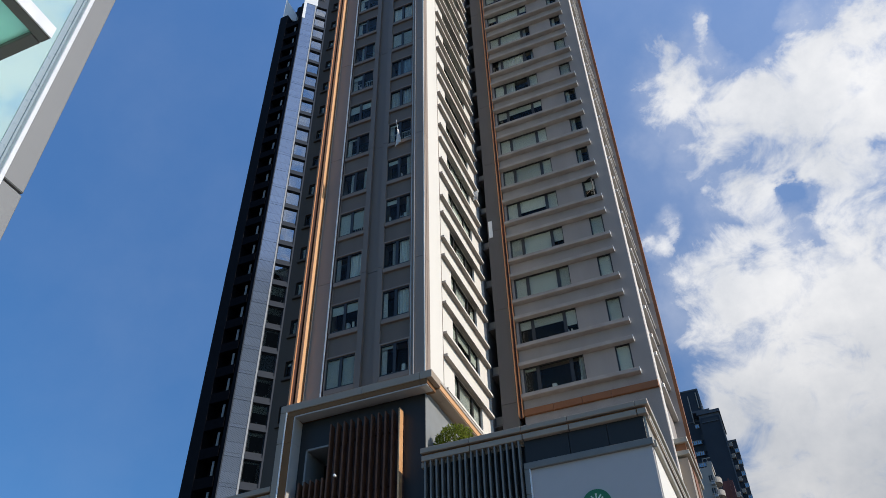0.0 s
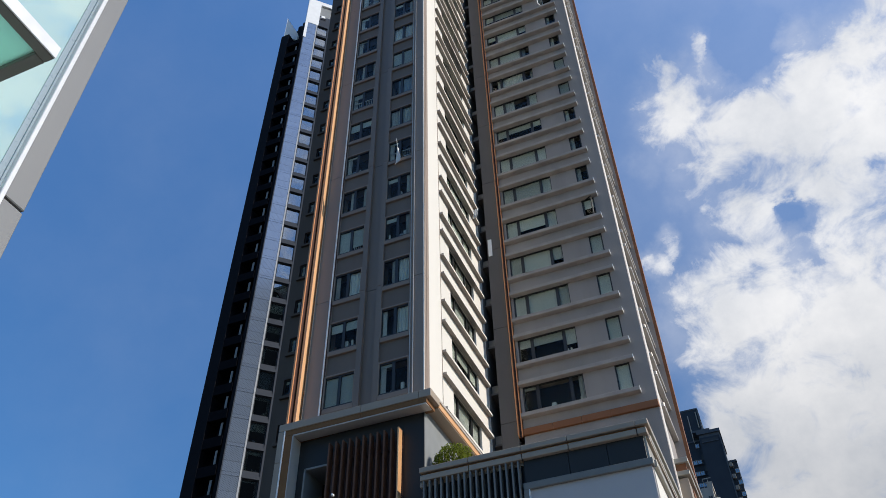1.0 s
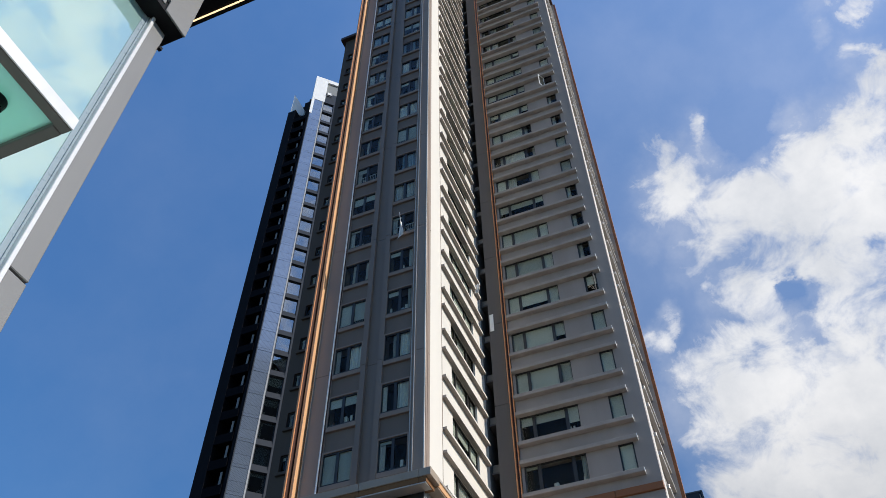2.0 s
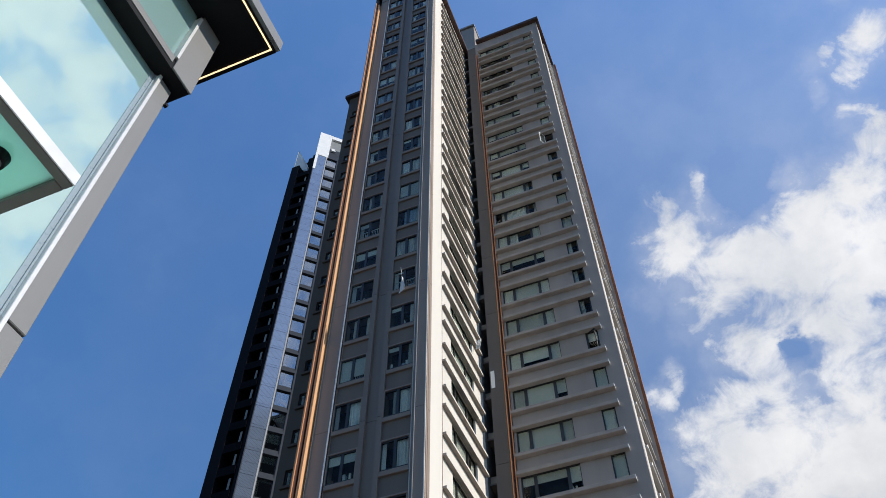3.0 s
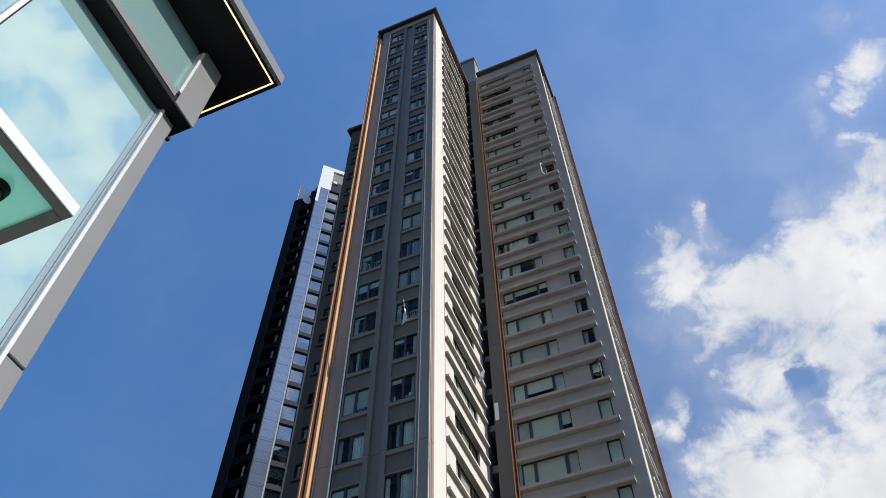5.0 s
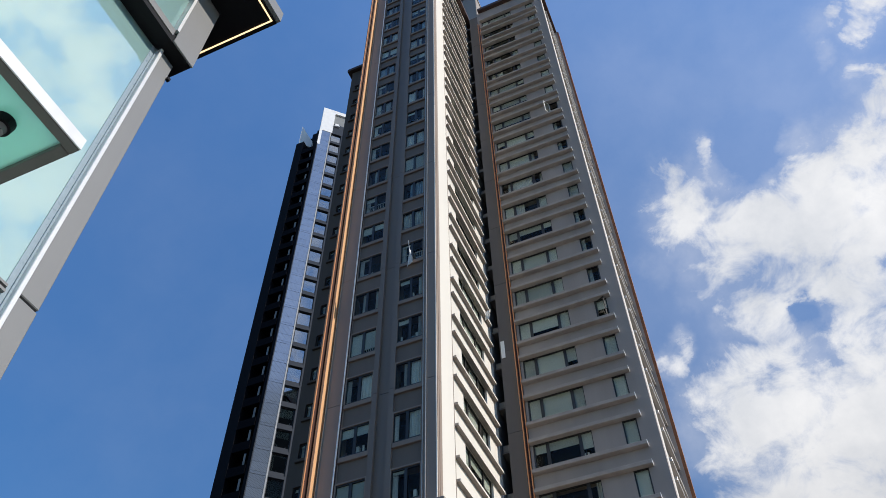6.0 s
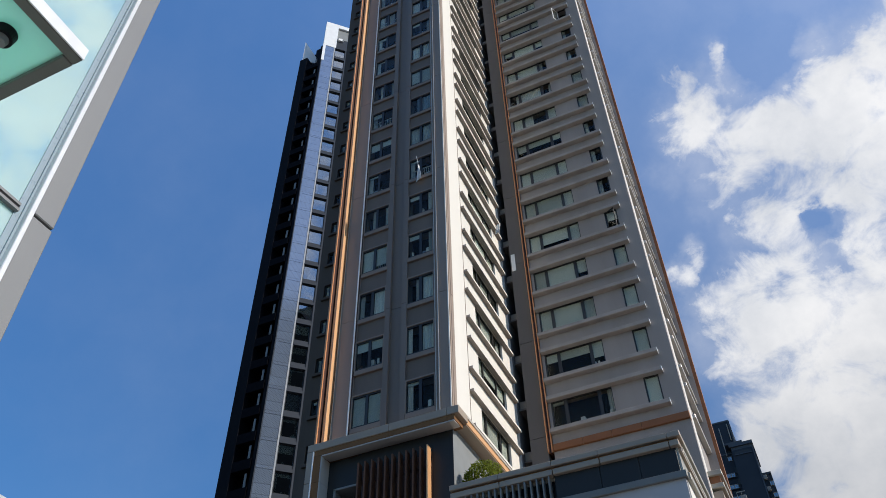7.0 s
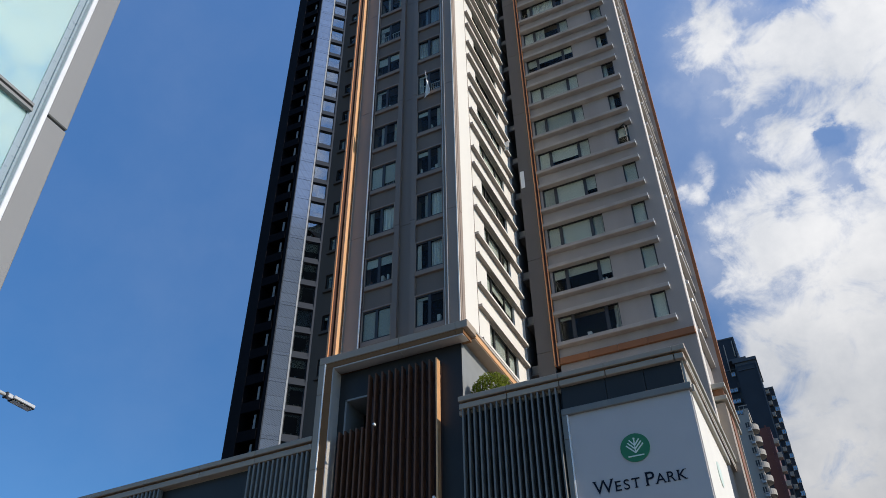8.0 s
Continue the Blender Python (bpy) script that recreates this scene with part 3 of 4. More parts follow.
FLEDGE = shared(("ledge", "F"), lambda: boxes((WXR - 0.02, -7.70, -6.30, 0.06, -0.065, 0.065)), LEDGE_SHADED)
for k in range(LN):
    zs, zl = F_SILL + S * k, F_LINT + S * k
    y0, y1 = -4.9, -1.2
    bx(wb, WXR - 0.5, WXR, -6.32, y0, zs, zl)
    bx(wb, WXR - 0.5, WXR, y1, 0.42, zs, zl)
    bx(wb, WXR - 0.5, WXR, -6.32, 0.42, zl, zs + S)
    window(tower, (WXR - 0.1, y0, zs + 0.1), y1 - y0, zl - zs - 0.1, (0.22, 0.70), radians(90), rng.choice(("blind", "curtain", "blind", "curtain", "half", "dark")), rng)
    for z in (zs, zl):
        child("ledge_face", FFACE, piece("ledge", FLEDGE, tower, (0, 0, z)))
bx(wb, WXR - 0.5, WXR, -6.32, 0.42, BASE, F_SILL)
bx(wb, WXR - 0.5, WXR, -6.32, 0.42, F_SILL + S * LN, LTOP)
part("flank_wall", wb, WALL_WHITE, tower)
part("core", boxes((-8.65, -8.56, -6.2, 5.0, BASE, LTOP)), ROOM_GLOOM, tower)

# roof cap of the front-left wing
part("roof_cap", boxes((-14.40, -7.45, FY - 0.42, 5.7, LTOP, LTOP + 0.5), bevel=0.03), ROOF_BROWN, tower)
part("roof_fin", boxes((-14.5, -14.2, FY - 0.2, FY + 0.5, LTOP - 2.2, LTOP)), ROOF_BROWN, tower)

# service shaft between the wings
part("shaft_wall", boxes((-8.5, -7.3, 3.2, 3.6, BASE, 85.6)), SHAFT_GREY, tower)
part("shaft_wall", boxes((-8.04, -7.9, 0.43, 3.2, BASE, 85.6)), SHAFT_GREY, tower)
AC = shared(("air_conditioner",), lambda: boxes((-7.88, -7.42, 0.75, 1.25, 0.0, 0.55), bevel=0.03), LOUVRE_GREY)
ACS = shared(("bracket",), lambda: boxes((-7.89, -7.38, 0.6, 1.9, -0.12, -0.02)), SHAFT_GREY)
for k in range(21):
    piece("bracket", ACS, tower, (0, 0, 22.3 + S * k))
    piece("air_conditioner", AC, tower, (0, 0, 22.3 + S * k))

# right wing: faces -y at RY
RY, RTOP, RN, RZ = 0.32, 86.6, 20, 23.30
RBASE = 16.2
part("core", boxes((-6.3, 0.2, RY + 0.55, 6.0, RBASE, RTOP)), ROOM_GLOOM, tower)
for z0, z1 in split(RBASE, RTOP - 0.6, [23.2 + 6.2 * i for i in range(10)], 0.012):
    part("dark_pier_length", boxes((-7.37, -6.46, RY - 0.02, RY + 3.0, z0, z1)), DARK_PIER, tower)
part("louvre_panel", boxes((-7.30, -7.05, RY - 0.05, RY, 35.1, 36.5)), WHITE_METAL, tower, "white louvred vent panel")
part("fin", boxes((-6.44, -6.38, RY - 0.20, RY + 0.5, 22.2, RTOP - 3.0)), FIN_ORANGE, tower)
part("fin_gap", boxes((-6.46, -6.20, RY - 0.01, RY + 0.5, 22.2, RTOP - 3.0)), FIN_DARK, tower)
part("fin", boxes((-6.26, -6.20, RY - 0.12, RY + 0.5, 22.2, RTOP - 3.0)), FIN_ORANGE, tower)
part("pier", boxes((-6.46, -6.18, RY - 0.02, RY + 0.5, RTOP - 3.0, RTOP)), RENDER_GREY, tower)
for a, b in split(-6.18, 0.74, (-4.6, -3.1, -1.6)):
    part("orange_band", boxes((a, b, RY - 0.10, RY + 0.3, 22.25, 22.62), bevel=0.015), FIN_BROWN, tower)
wb = bmesh.new()
RLEDGE = shared(("ledge", "R"), lambda: boxes((-6.17, 0.03, -0.02, RY + 0.02, -0.12, 0.12), bevel=0.025), LEDGE_GREY)
# white plate on the grey ledge's end, painting the sun that strikes it
LEND = shared(("ledge_end",), lambda: boxes((0.03, 0.05, -0.02, RY, -0.12, 0.12)), WHITE_METAL)
rstyles = ("blind", "blind", "curtain", "half", "dark", "blind", "curtain")
for k in range(RN):
    zs, zl = RZ + S * k, RZ + 1.93 + S * k
    wz0, wz1 = zs + 0.12, zl - 0.08
    for x0, x1 in ((-6.18, -6.02), (-2.70, -1.03), (-0.24, 0.72)):
        bx(wb, x0, x1, RY, RY + 0.55, wz0, wz1)
    top = RTOP if k == RN - 1 else wz0 + S
    bx(wb, -6.18, 0.72, RY, RY + 0.55, wz1, top)
    st = ("dark", "half", "blind", "blind", "blind", "blind", "blind", "half", "blind", "curtain", "blind")[k] if k < 11 else rng.choice(rstyles)
    window(tower, (-6.02, RY + 0.05, wz0), 3.35, wz1 - wz0, (0.24, 0.785), 0.0, st, rng, post=0.09)
    window(tower, (-1.03, RY + 0.05, wz0), 0.79, wz1 - wz0, (), 0.0, "wide" if k == 12 else "open" if k == 4 else rng.choice(("blind", "half", "blind", "blind", "curtain")), rng)
    for z in (zs, zl):
        lg = piece("ledge", RLEDGE, tower, (0, 0, z))
        child("ledge_end", LEND, lg)
bx(wb, -6.18, 0.72, RY, RY + 0.55, 22.62, RZ + 0.12)
bx(wb, -6.18, 0.72, RY + 0.05, RY + 0.55, RBASE, 22.25)
part("front_wall", wb, RENDER_GREY, tower)
# right flank of the right wing
part("flank_strip", boxes((0.2, 0.72, RY + 0.55, 1.7, RBASE, RTOP)), WALL_WHITE, tower)
part("flank_wall", boxes((0.2, 0.58, 1.7, 6.4, RBASE, RTOP)), RENDER_GREY, tower)
part("flank_return", boxes((0.58, 1.06, 5.9, 6.4, 20.0, RTOP)), RENDER_GREY, tower)
part("flank_fin", boxes((1.06, 1.24, 5.9, 6.4, 20.0, RTOP)), FIN_BROWN, tower)
FL2 = shared(("ledge", "S"), lambda: boxes((0.58, 0.86, 2.0, 5.9, -0.12, 0.12), bevel=0.02), CAP_PALE)
for k in range(RN):
    piece("ledge", FL2, tower, (0, 0, RZ + S * k))
    piece("ledge", FL2, tower, (0, 0, RZ + 1.93 + S * k))
part("roof_cap", boxes((-6.25, 1.05, RY - 0.42, 6.2, RTOP, RTOP + 0.5), bevel=0.03), ROOF_BROWN, tower)

# left rear wing
BY = -1.0
wb = bmesh.new()
part("core", boxes((-20.9, -14.2, BY + 0.6, 5.5, 16, 81.7)), ROOM_GLOOM, tower)
SILLB = shared(("sill", "B"), lambda: boxes((-0.12, 0.92, -0.16, 0.1, -0.2, 0.0), bevel=0.015), REAR_TAUPE_SHADED)
for k in range(18):
    z = 27.55 + S * k - S
    bx(wb, -20.95, -20.36, BY, BY + 0.6, z, z + 1.22)
    bx(wb, -19.56, -14.2, BY, BY + 0.6, z, z + 1.22)
    bx(wb, -20.95, -14.2, BY, BY + 0.6, z + 1.22, z + S)
    window(tower, (-20.36, BY + 0.12, z), 0.8, 1.22, (0.5,), 0.0, rng.choice(("dark", "dark", "half", "curtain")), rng)
    piece("sill", SILLB, tower, (-20.36, BY, z))
bx(wb, -20.95, -14.2, BY, BY + 0.6, 14, 24.45)
bx(wb, -20.95, -14.2, BY, BY + 0.6, 24.45 + 18 * S, 81.7)
bx(wb, -20.95, -20.9, BY + 0.6, 5.5, 14, 81.7)
part("rear_wing_wall", wb, REAR_TAUPE_SHADED, tower)
part("roof_cap", boxes((-21.4, -14.2, BY - 0.4, 5.7, 81.7, 82.2), bevel=0.03), ROOF_BROWN, tower)

# lift machine house behind
part("machine_house", boxes((-9.2, -7.4, 3.8, 6.2, 80, 101.2), bevel=0.05), RENDER_GREY, tower)
part("machine_house_cap", boxes((-9.3, -7.3, 3.6, 6.4, 101.2, 101.6)), LEDGE_GREY, tower)

# ---- podium ----
podium = thing("podium", (-7.0, -4.0, 0.0), "dark slate podium with grey aluminium cornices below the tower", "podium")
PY = -9.33
# projecting box: body
for x0, x1, z0, z1 in ((-13.9, -13.27, 0.2, 19.0), (-12.2, -7.803, 0.2, 19.05), (-13.27, -12.2, 17.70, 19.0), (-13.27, -12.2, 0.2, 14.6)):
    part("box_front", boxes((x0, x1, PY + 0.7, -8.0, z0, z1)), SLATE, podium)
part("box_side", boxes((-8.4, -7.80, PY + 0.72, 0.3, 0.2, 19.245)), SLATE_LIGHT, podium)
part("box_side", boxes((-14.1, -13.9, PY + 0.7, -1.0, 0.2, 19.0)), SLATE, podium)
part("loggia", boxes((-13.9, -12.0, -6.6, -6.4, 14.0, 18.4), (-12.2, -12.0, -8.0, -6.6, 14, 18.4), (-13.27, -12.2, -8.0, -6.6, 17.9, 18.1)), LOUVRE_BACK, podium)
part("loggia_frame", boxes((-13.27, -13.19, PY + 0.66, -7.2, 14.6, 17.70), (-13.27, -12.0, PY + 0.66, -7.2, 17.62, 17.70)), SLATE_LIGHT, podium)
part("terrace", boxes((-14.3, -7.3, PY + 0.1, -1.0, 19.35, 19.6)), CAP_GREY, podium)


# portal frame, three bands: outer, bronze groove, inner reveal; joints between lengths
for a, b in split(-14.32, -7.21, (-10.4, -7.75)):
    part("cornice_outer", boxes((a, b, PY, PY + 0.95, 19.32, 19.67), bevel=0.012), CAP_GREY, podium)
    part("bronze_band", boxes((max(a, -13.97), min(b, -7.42), PY + 0.04, PY + 0.9, 19.08, 19.315)), BROWN_STRIP, podium)
    bm = bmesh.new()
    bx(bm, max(a, -13.62), min(b, -7.45), PY + 0.06, PY + 0.72, 19.02, 19.075)
    bmesh.ops.translate(bm, verts=[v for v in bm.verts if v.co.y > PY + 0.5], vec=(0, 0, 0.06))
    part("soffit_panel", bm, CAP_PALE, podium)
for a, b in split(6.0, 19.31, (9.5, 11.2, 14.5, 17.85)):
    part("jamb_outer", boxes((-14.32, -14.0, PY, PY + 0.95, a, b), bevel=0.012), CAP_GREY, podium)
    part("bronze_band", boxes((-14.0, -13.64, PY + 0.04, PY + 0.9, a, min(b, 19.07))), BROWN_STRIP, podium)
    # reveal goes pale: the sky and sun it faces are put into its colour
    part("jamb_reveal", boxes((-13.64, -13.60, PY + 0.05, PY + 0.70, a, min(b, 19.015))), CAP_PALE, podium)
# white strip that paints sunlight on the outer jamb's side
part("jamb_sunlit_edge", boxes((-14.03, -13.99, PY - 0.02, PY + 0.1, 6.0, 19.3)), WHITE_METAL, podium)
# the cornice returns along the flank; paler cap and band paint in its sunlight
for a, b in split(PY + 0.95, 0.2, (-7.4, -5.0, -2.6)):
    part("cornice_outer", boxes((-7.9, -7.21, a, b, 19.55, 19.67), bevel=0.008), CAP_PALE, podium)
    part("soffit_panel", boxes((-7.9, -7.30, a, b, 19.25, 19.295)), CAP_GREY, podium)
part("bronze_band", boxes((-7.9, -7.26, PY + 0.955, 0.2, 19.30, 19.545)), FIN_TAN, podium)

# brown slat screen
SLAT_TALL = shared(("slat", "tall"), lambda: boxes((-0.036, 0.036, 0.0, 0.32, 6.0, 18.40), bevel=0.008), WOOD_BROWN)
SLAT_LOW = shared(("slat", "low"), lambda: boxes((-0.036, 0.036, 0.0, 0.32, 6.0, 16.05), bevel=0.008), WOOD_BROWN)
# the end slat alone takes the lighter brown, as its side is sunlit
SLAT_END = shared(("slat", "end"), lambda: boxes((-0.036, 0.036, 0.0, 0.32, 6.0, 18.40), bevel=0.008), SLAT_SUNLIT)
screen = thing("slat_screen", (-10.9, -9.0, 6.0), "brown wood-look vertical slat screen fixed to the podium front", "screen")
for i in range(11):
    x = -11.93 + 0.316 * i
    piece("slat", SLAT_END if i == 10 else SLAT_TALL, screen, (x, PY + 0.28, 0))
for i in range(5):
    piece("slat", SLAT_LOW, screen, (-13.22 + 0.27 * i, PY + 0.28, 0))
part("backing", boxes((-12.06, -8.72, PY + 0.685, PY + 0.698, 6.0, 18.2)), FIN_DARK, screen, "dark maroon backing panel")
for x0, z0 in ((-13.3, 15.3), (-12.0, 17.6), (-13.3, 12.3)):
    part("rail", boxes((x0, -8.75, PY + 0.62, PY + 0.68, z0, z0 + 0.15)), FIN_DARK, screen)

for x, z in ((-11.44, 15.9), (-8.79, 12.42)):
    spot = thing("spotlight", (x, PY + 0.1, z), "tiny white spotlight clipped to a brown slat", "spotlight", group="facade spotlights")
    part("arm", boxes((x - 0.012, x + 0.012, PY + 0.1, PY + 0.29, z - 0.012, z + 0.012)), FRAME_DARK, spot)
    part("head", boxes((x - 0.045, x + 0.045, PY + 0.0, PY + 0.14, z - 0.04, z + 0.05), bevel=0.012), WHITE_METAL, spot)

# lower right block with roof garden
part("block_wall", boxes((-7.75, 0.75, PY + 0.4, -8.7, 0.2, 15.7), (0.35, 0.75, -8.7, 4.0, 0.2, 15.7)), SLATE, podium)
part("roof_slab", boxes((-7.8, 0.9, PY + 0.3, 6.0, 15.55, 15.75)), CAP_GREY, podium)
for a, b in split(-7.72, 1.0, (-5.75, -3.68, -1.93, 0.55)):
    part("cornice_upper", boxes((a, b, PY, PY + 0.7, 15.99, 16.20), bevel=0.015), CAP_GREY, podium)
    part("cornice_lower", boxes((a + 0.02, min(b, 0.9), PY + 0.05, PY + 0.65, 15.68, 15.90), bevel=0.015), CAP_GREY, podium)
part("shadow_groove", boxes((-7.68, 0.85, PY + 0.14, PY + 0.6, 15.90, 15.99)), BROWN_STRIP, podium)
# flank lengths and groove in beige, with the sun on them put into colour
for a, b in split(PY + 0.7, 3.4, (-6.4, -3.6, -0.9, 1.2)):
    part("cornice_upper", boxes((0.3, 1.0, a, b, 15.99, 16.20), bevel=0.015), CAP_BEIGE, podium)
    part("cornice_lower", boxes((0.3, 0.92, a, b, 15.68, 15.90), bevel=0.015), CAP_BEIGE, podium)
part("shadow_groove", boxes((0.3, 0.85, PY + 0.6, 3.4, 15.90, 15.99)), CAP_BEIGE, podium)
# louvre screen
louvre = thing("louvre_screen", (-5.7, -9.2, 6.0), "grey vertical aluminium louvres on the podium front", "louvre")
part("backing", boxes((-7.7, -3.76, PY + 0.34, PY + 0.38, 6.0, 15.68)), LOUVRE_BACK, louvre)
LOUV = shared(("louvre_blade",), lambda: boxes((-0.03, 0.03, 0, 0.28, 6.0, 15.66), bevel=0.006), LOUVRE_GREY)
for i in range(17):
    piece("louvre_blade", LOUV, louvre, (-7.56 + 0.2325 * i, PY + 0.06, 0))
# slate panels above the sign
for a, b in split(-3.66, 0.72, (-2.0, -0.6)):
    part("cladding_panel", boxes((a, b, PY + 0.22, PY + 0.42, 14.8, 15.68), bevel=0.01), SLATE, podium)
part("corner_panel", boxes((0.73, 0.80, PY + 0.24, -6.0, 14.8, 15.68)), CAP_BEIGE, podium)

# sign box
sign = thing("sign_board", (-1.4, -9.1, 9.0), "large pale grey sign board with green emblem and dark lettering", "sign")
part("panel", boxes((-3.55, 0.80, PY + 0.28, PY + 0.40, 9.0, 14.55)), SIGN_GREY, sign)
part("frame_top", boxes((-3.74, 0.90, PY + 0.16, PY + 0.40, 14.55, 14.80), bevel=0.015), LOUVRE_GREY, sign)
part("frame_side", boxes((-3.74, -3.55, PY + 0.16, PY + 0.40, 13.62, 14.55), bevel=0.012), LOUVRE_GREY, sign)
part("frame_side", boxes((-3.74, -3.55, PY + 0.16, PY + 0.40, 9.0, 13.61), bevel=0.012), LOUVRE_GREY, sign)
part("frame_trim", boxes((-3.55, -3.52, PY + 0.17, PY + 0.29, 9.0, 14.55)), WHITE_METAL, sign)
part("flank_panel", boxes((0.72, 0.84, PY + 0.40, -2.2, 9.0, 14.0)), WALL_WHITE, sign, "sunlit white return panel")
part("flank_frame", boxes((0.72, 0.98, PY + 0.40, -2.0, 14.0 + 0.52, 14.80), bevel=0.015), CAP_BEIGE, sign)
part("flank_panel", boxes((0.72, 0.84, PY + 0.40, -2.2, 14.0, 14.52)), WALL_WHITE, sign)


def disc(bm, cx, cz, r, y, depth, seg=40, squash=1.0):
    ret = bmesh.ops.create_cone(bm, cap_ends=True, segments=seg, radius1=r, radius2=r, depth=depth)
    bmesh.ops.rotate(bm, verts=ret["verts"], matrix=Matrix.Rotation(radians(90), 3, "X"))
    bmesh.ops.translate(bm, verts=ret["verts"], vec=(cx, y, cz))
    return bm


SY = PY + 0.28
emb = part("emblem", disc(bmesh.new(), -1.35, 12.88, 0.50, SY - 0.02, 0.04), SIGN_GREEN, sign, "round green emblem")


def stroke(bm, x0, z0, x1, z1, w, y0, y1):
    d = Vector((x1 - x0, 0, z1 - z0)).normalized() * 1.0
    nrm = Vector((-d.z, 0, d.x)) * w / 2
    a, b = Vector((x0, 0, z0)), Vector((x1, 0, z1))
    vs = []
    for y in (y0, y1):
        for p in (a - nrm, b - nrm, b + nrm, a + nrm):
            vs.append(bm.verts.new((p.x, y, p.z)))
    for f in ((0, 1, 2, 3), (7, 6, 5, 4), (0, 4, 5, 1), (1, 5, 6, 2), (2, 6, 7, 3), (3, 7, 4, 0)):
        bm.faces.new([vs[i] for i in f])


bm = bmesh.new()
ex, ez = -1.35, 12.88
stroke(bm, ex - 0.27, ez - 0.30, ex + 0.27, ez - 0.30, 0.04, SY - 0.055, SY - 0.035)
for i in range(3):
    for side in (-1, 1):
        stroke(bm, ex, ez - 0.19 + 0.13 * i, ex + side * (0.29 - 0.06 * i), ez + 0.10 + 0.09 * i, 0.042, SY - 0.055, SY - 0.035)
stroke(bm, ex, ez - 0.20, ex, ez + 0.30, 0.034, SY - 0.058, SY - 0.032)
stroke(bm, ex - 0.03, ez + 0.31, ex + 0.03, ez + 0.31, 0.06, SY - 0.058, SY - 0.032)
part("emblem_leaf", bm, SIGN_PALE, emb)
# emblem on the flank
bm = disc(bmesh.new(), 0, 0, 0.45, 0, 0.03)
bmesh.ops.rotate(bm, verts=bm.verts, matrix=Matrix.Rotation(radians(90), 3, "Z"))
bmesh.ops.translate(bm, verts=bm.verts, vec=(0.855, -5.9, 12.7))
part("emblem", bm, SIGN_PALE, sign, "pale round emblem on the side")


def letter(ch, size, x, z, parent, y, serifs):
    """One raised letter; serifs: (share of width, top 1 or foot 0, half length in heights)."""
    cu = bpy.data.curves.new("letter", "FONT")
    cu.body, cu.size, cu.extrude, cu.offset = ch, size, 0.012, -0.001
    tmp = bpy.data.objects.new("letter", cu)
    scene.collection.objects.link(tmp)
    me = bpy.data.meshes.new_from_object(tmp.evaluated_get(bpy.context.evaluated_depsgraph_get()))
    bpy.data.objects.remove(tmp)
    xs = [v.co.x for v in me.vertices]
    ys = [v.co.y for v in me.vertices]
    lo, hi, h = min(xs), max(xs), max(ys)
    bm = bmesh.new()
    bm.from_mesh(me)
    for u, up, half in serifs:
        c = lo + (hi - lo) * u
        zc = h - 0.012 if up else 0.012
        bx(bm, c - half * h, c + half * h, zc - 0.010, zc + 0.010, -0.012, 0.0125)
    bm.to_mesh(me)
    bm.free()
    me.materials.clear()
    me.materials.append(SIGN_NAVY)
    ob = new("letter", me)
    ob.parent = parent
    ob.rotation_euler = (radians(90), 0, 0)
    ob.location = Vector((x - lo, y, z)) - ORIGIN[parent.name]
    return hi - lo


cx = -2.95
for ch, size, gap, serifs in (
        ("W", 0.66, 0.03, ((0.06, 1, 0.13), (0.5, 1, 0.10), (0.94, 1, 0.13))), ("E", 0.49, 0.06, ((0.12, 1, 0.12), (0.12, 0, 0.12))),
        ("S", 0.49, 0.05, ()), ("T", 0.49, 0.17, ((0.5, 0, 0.16),)), ("P", 0.66, 0.00, ((0.12, 0, 0.14), (0.10, 1, 0.10))),
        ("A", 0.49, 0.03, ((0.06, 0, 0.14), (0.94, 0, 0.14))), ("R", 0.49, 0.05, ((0.12, 0, 0.14), (0.95, 0, 0.12), (0.1, 1, 0.1))),
        ("K", 0.49, 0.0, ((0.10, 0, 0.14), (0.10, 1, 0.14), (0.92, 0, 0.13), (0.88, 1, 0.12)))):
    cx += letter(ch, size, cx, 11.52, sign, SY - 0.014, serifs) + gap + 0.03

# upper terrace cornice by the right flank
part("terrace_cornice", boxes((0.5, 1.35, 1.2, 5.6, 19.6, 19.85), bevel=0.02), CAP_BEIGE, podium)
part("terrace_cornice", boxes((0.5, 1.30, 1.3, 5.6, 19.02, 19.25), bevel=0.02), CAP_BEIGE, podium)
part("terrace_wall", boxes((0.5, 1.15, 1.4, 5.6, 0.2, 18.9)), CAP_GREY, podium)
part("terrace_groove", boxes((0.5, 1.2, 1.35, 5.6, 19.25, 19.6)), FIN_BROWN, podium)
part("terrace_strip", boxes((1.15, 1.19, 2.6, 3.9, 0.2, 18.9)), FIN_BROWN, podium)
part("terrace_strip", boxes((1.15, 1.22, 4.4, 4.7, 0.2, 18.9)), CAP_GREY, podium)

# long lower block on the other side
lowb = thing("podium_wing", (-14.4, PY, 0.0), "low dark podium wing with grey cornice and vertical louvres", "podium")
part("wall", boxes((-40.0, -14.4, PY + 0.4, -3.0, 0.2, 15.4)), SLATE, lowb)
part("roof_slab", boxes((-40.0, -14.4, PY + 0.4, -1.2, 15.4, 15.6)), CAP_GREY, lowb)
for a, b in split(-40.0, -14.36, (-36.6, -33.2, -30, -26.9, -23.6, -20.33, -17.3)):
    part("cornice_upper", boxes((a, b, PY, PY + 0.7, 15.80, 16.02), bevel=0.015), CAP_GREY, lowb)
    part("cornice_lower", boxes((a, b, PY + 0.05, PY + 0.65, 15.45, 15.70), bevel=0.015), CAP_GREY, lowb)
part("shadow_groove", boxes((-40.0, -14.4, PY + 0.14, PY + 0.6, 15.70, 15.80)), BROWN_STRIP, lowb)
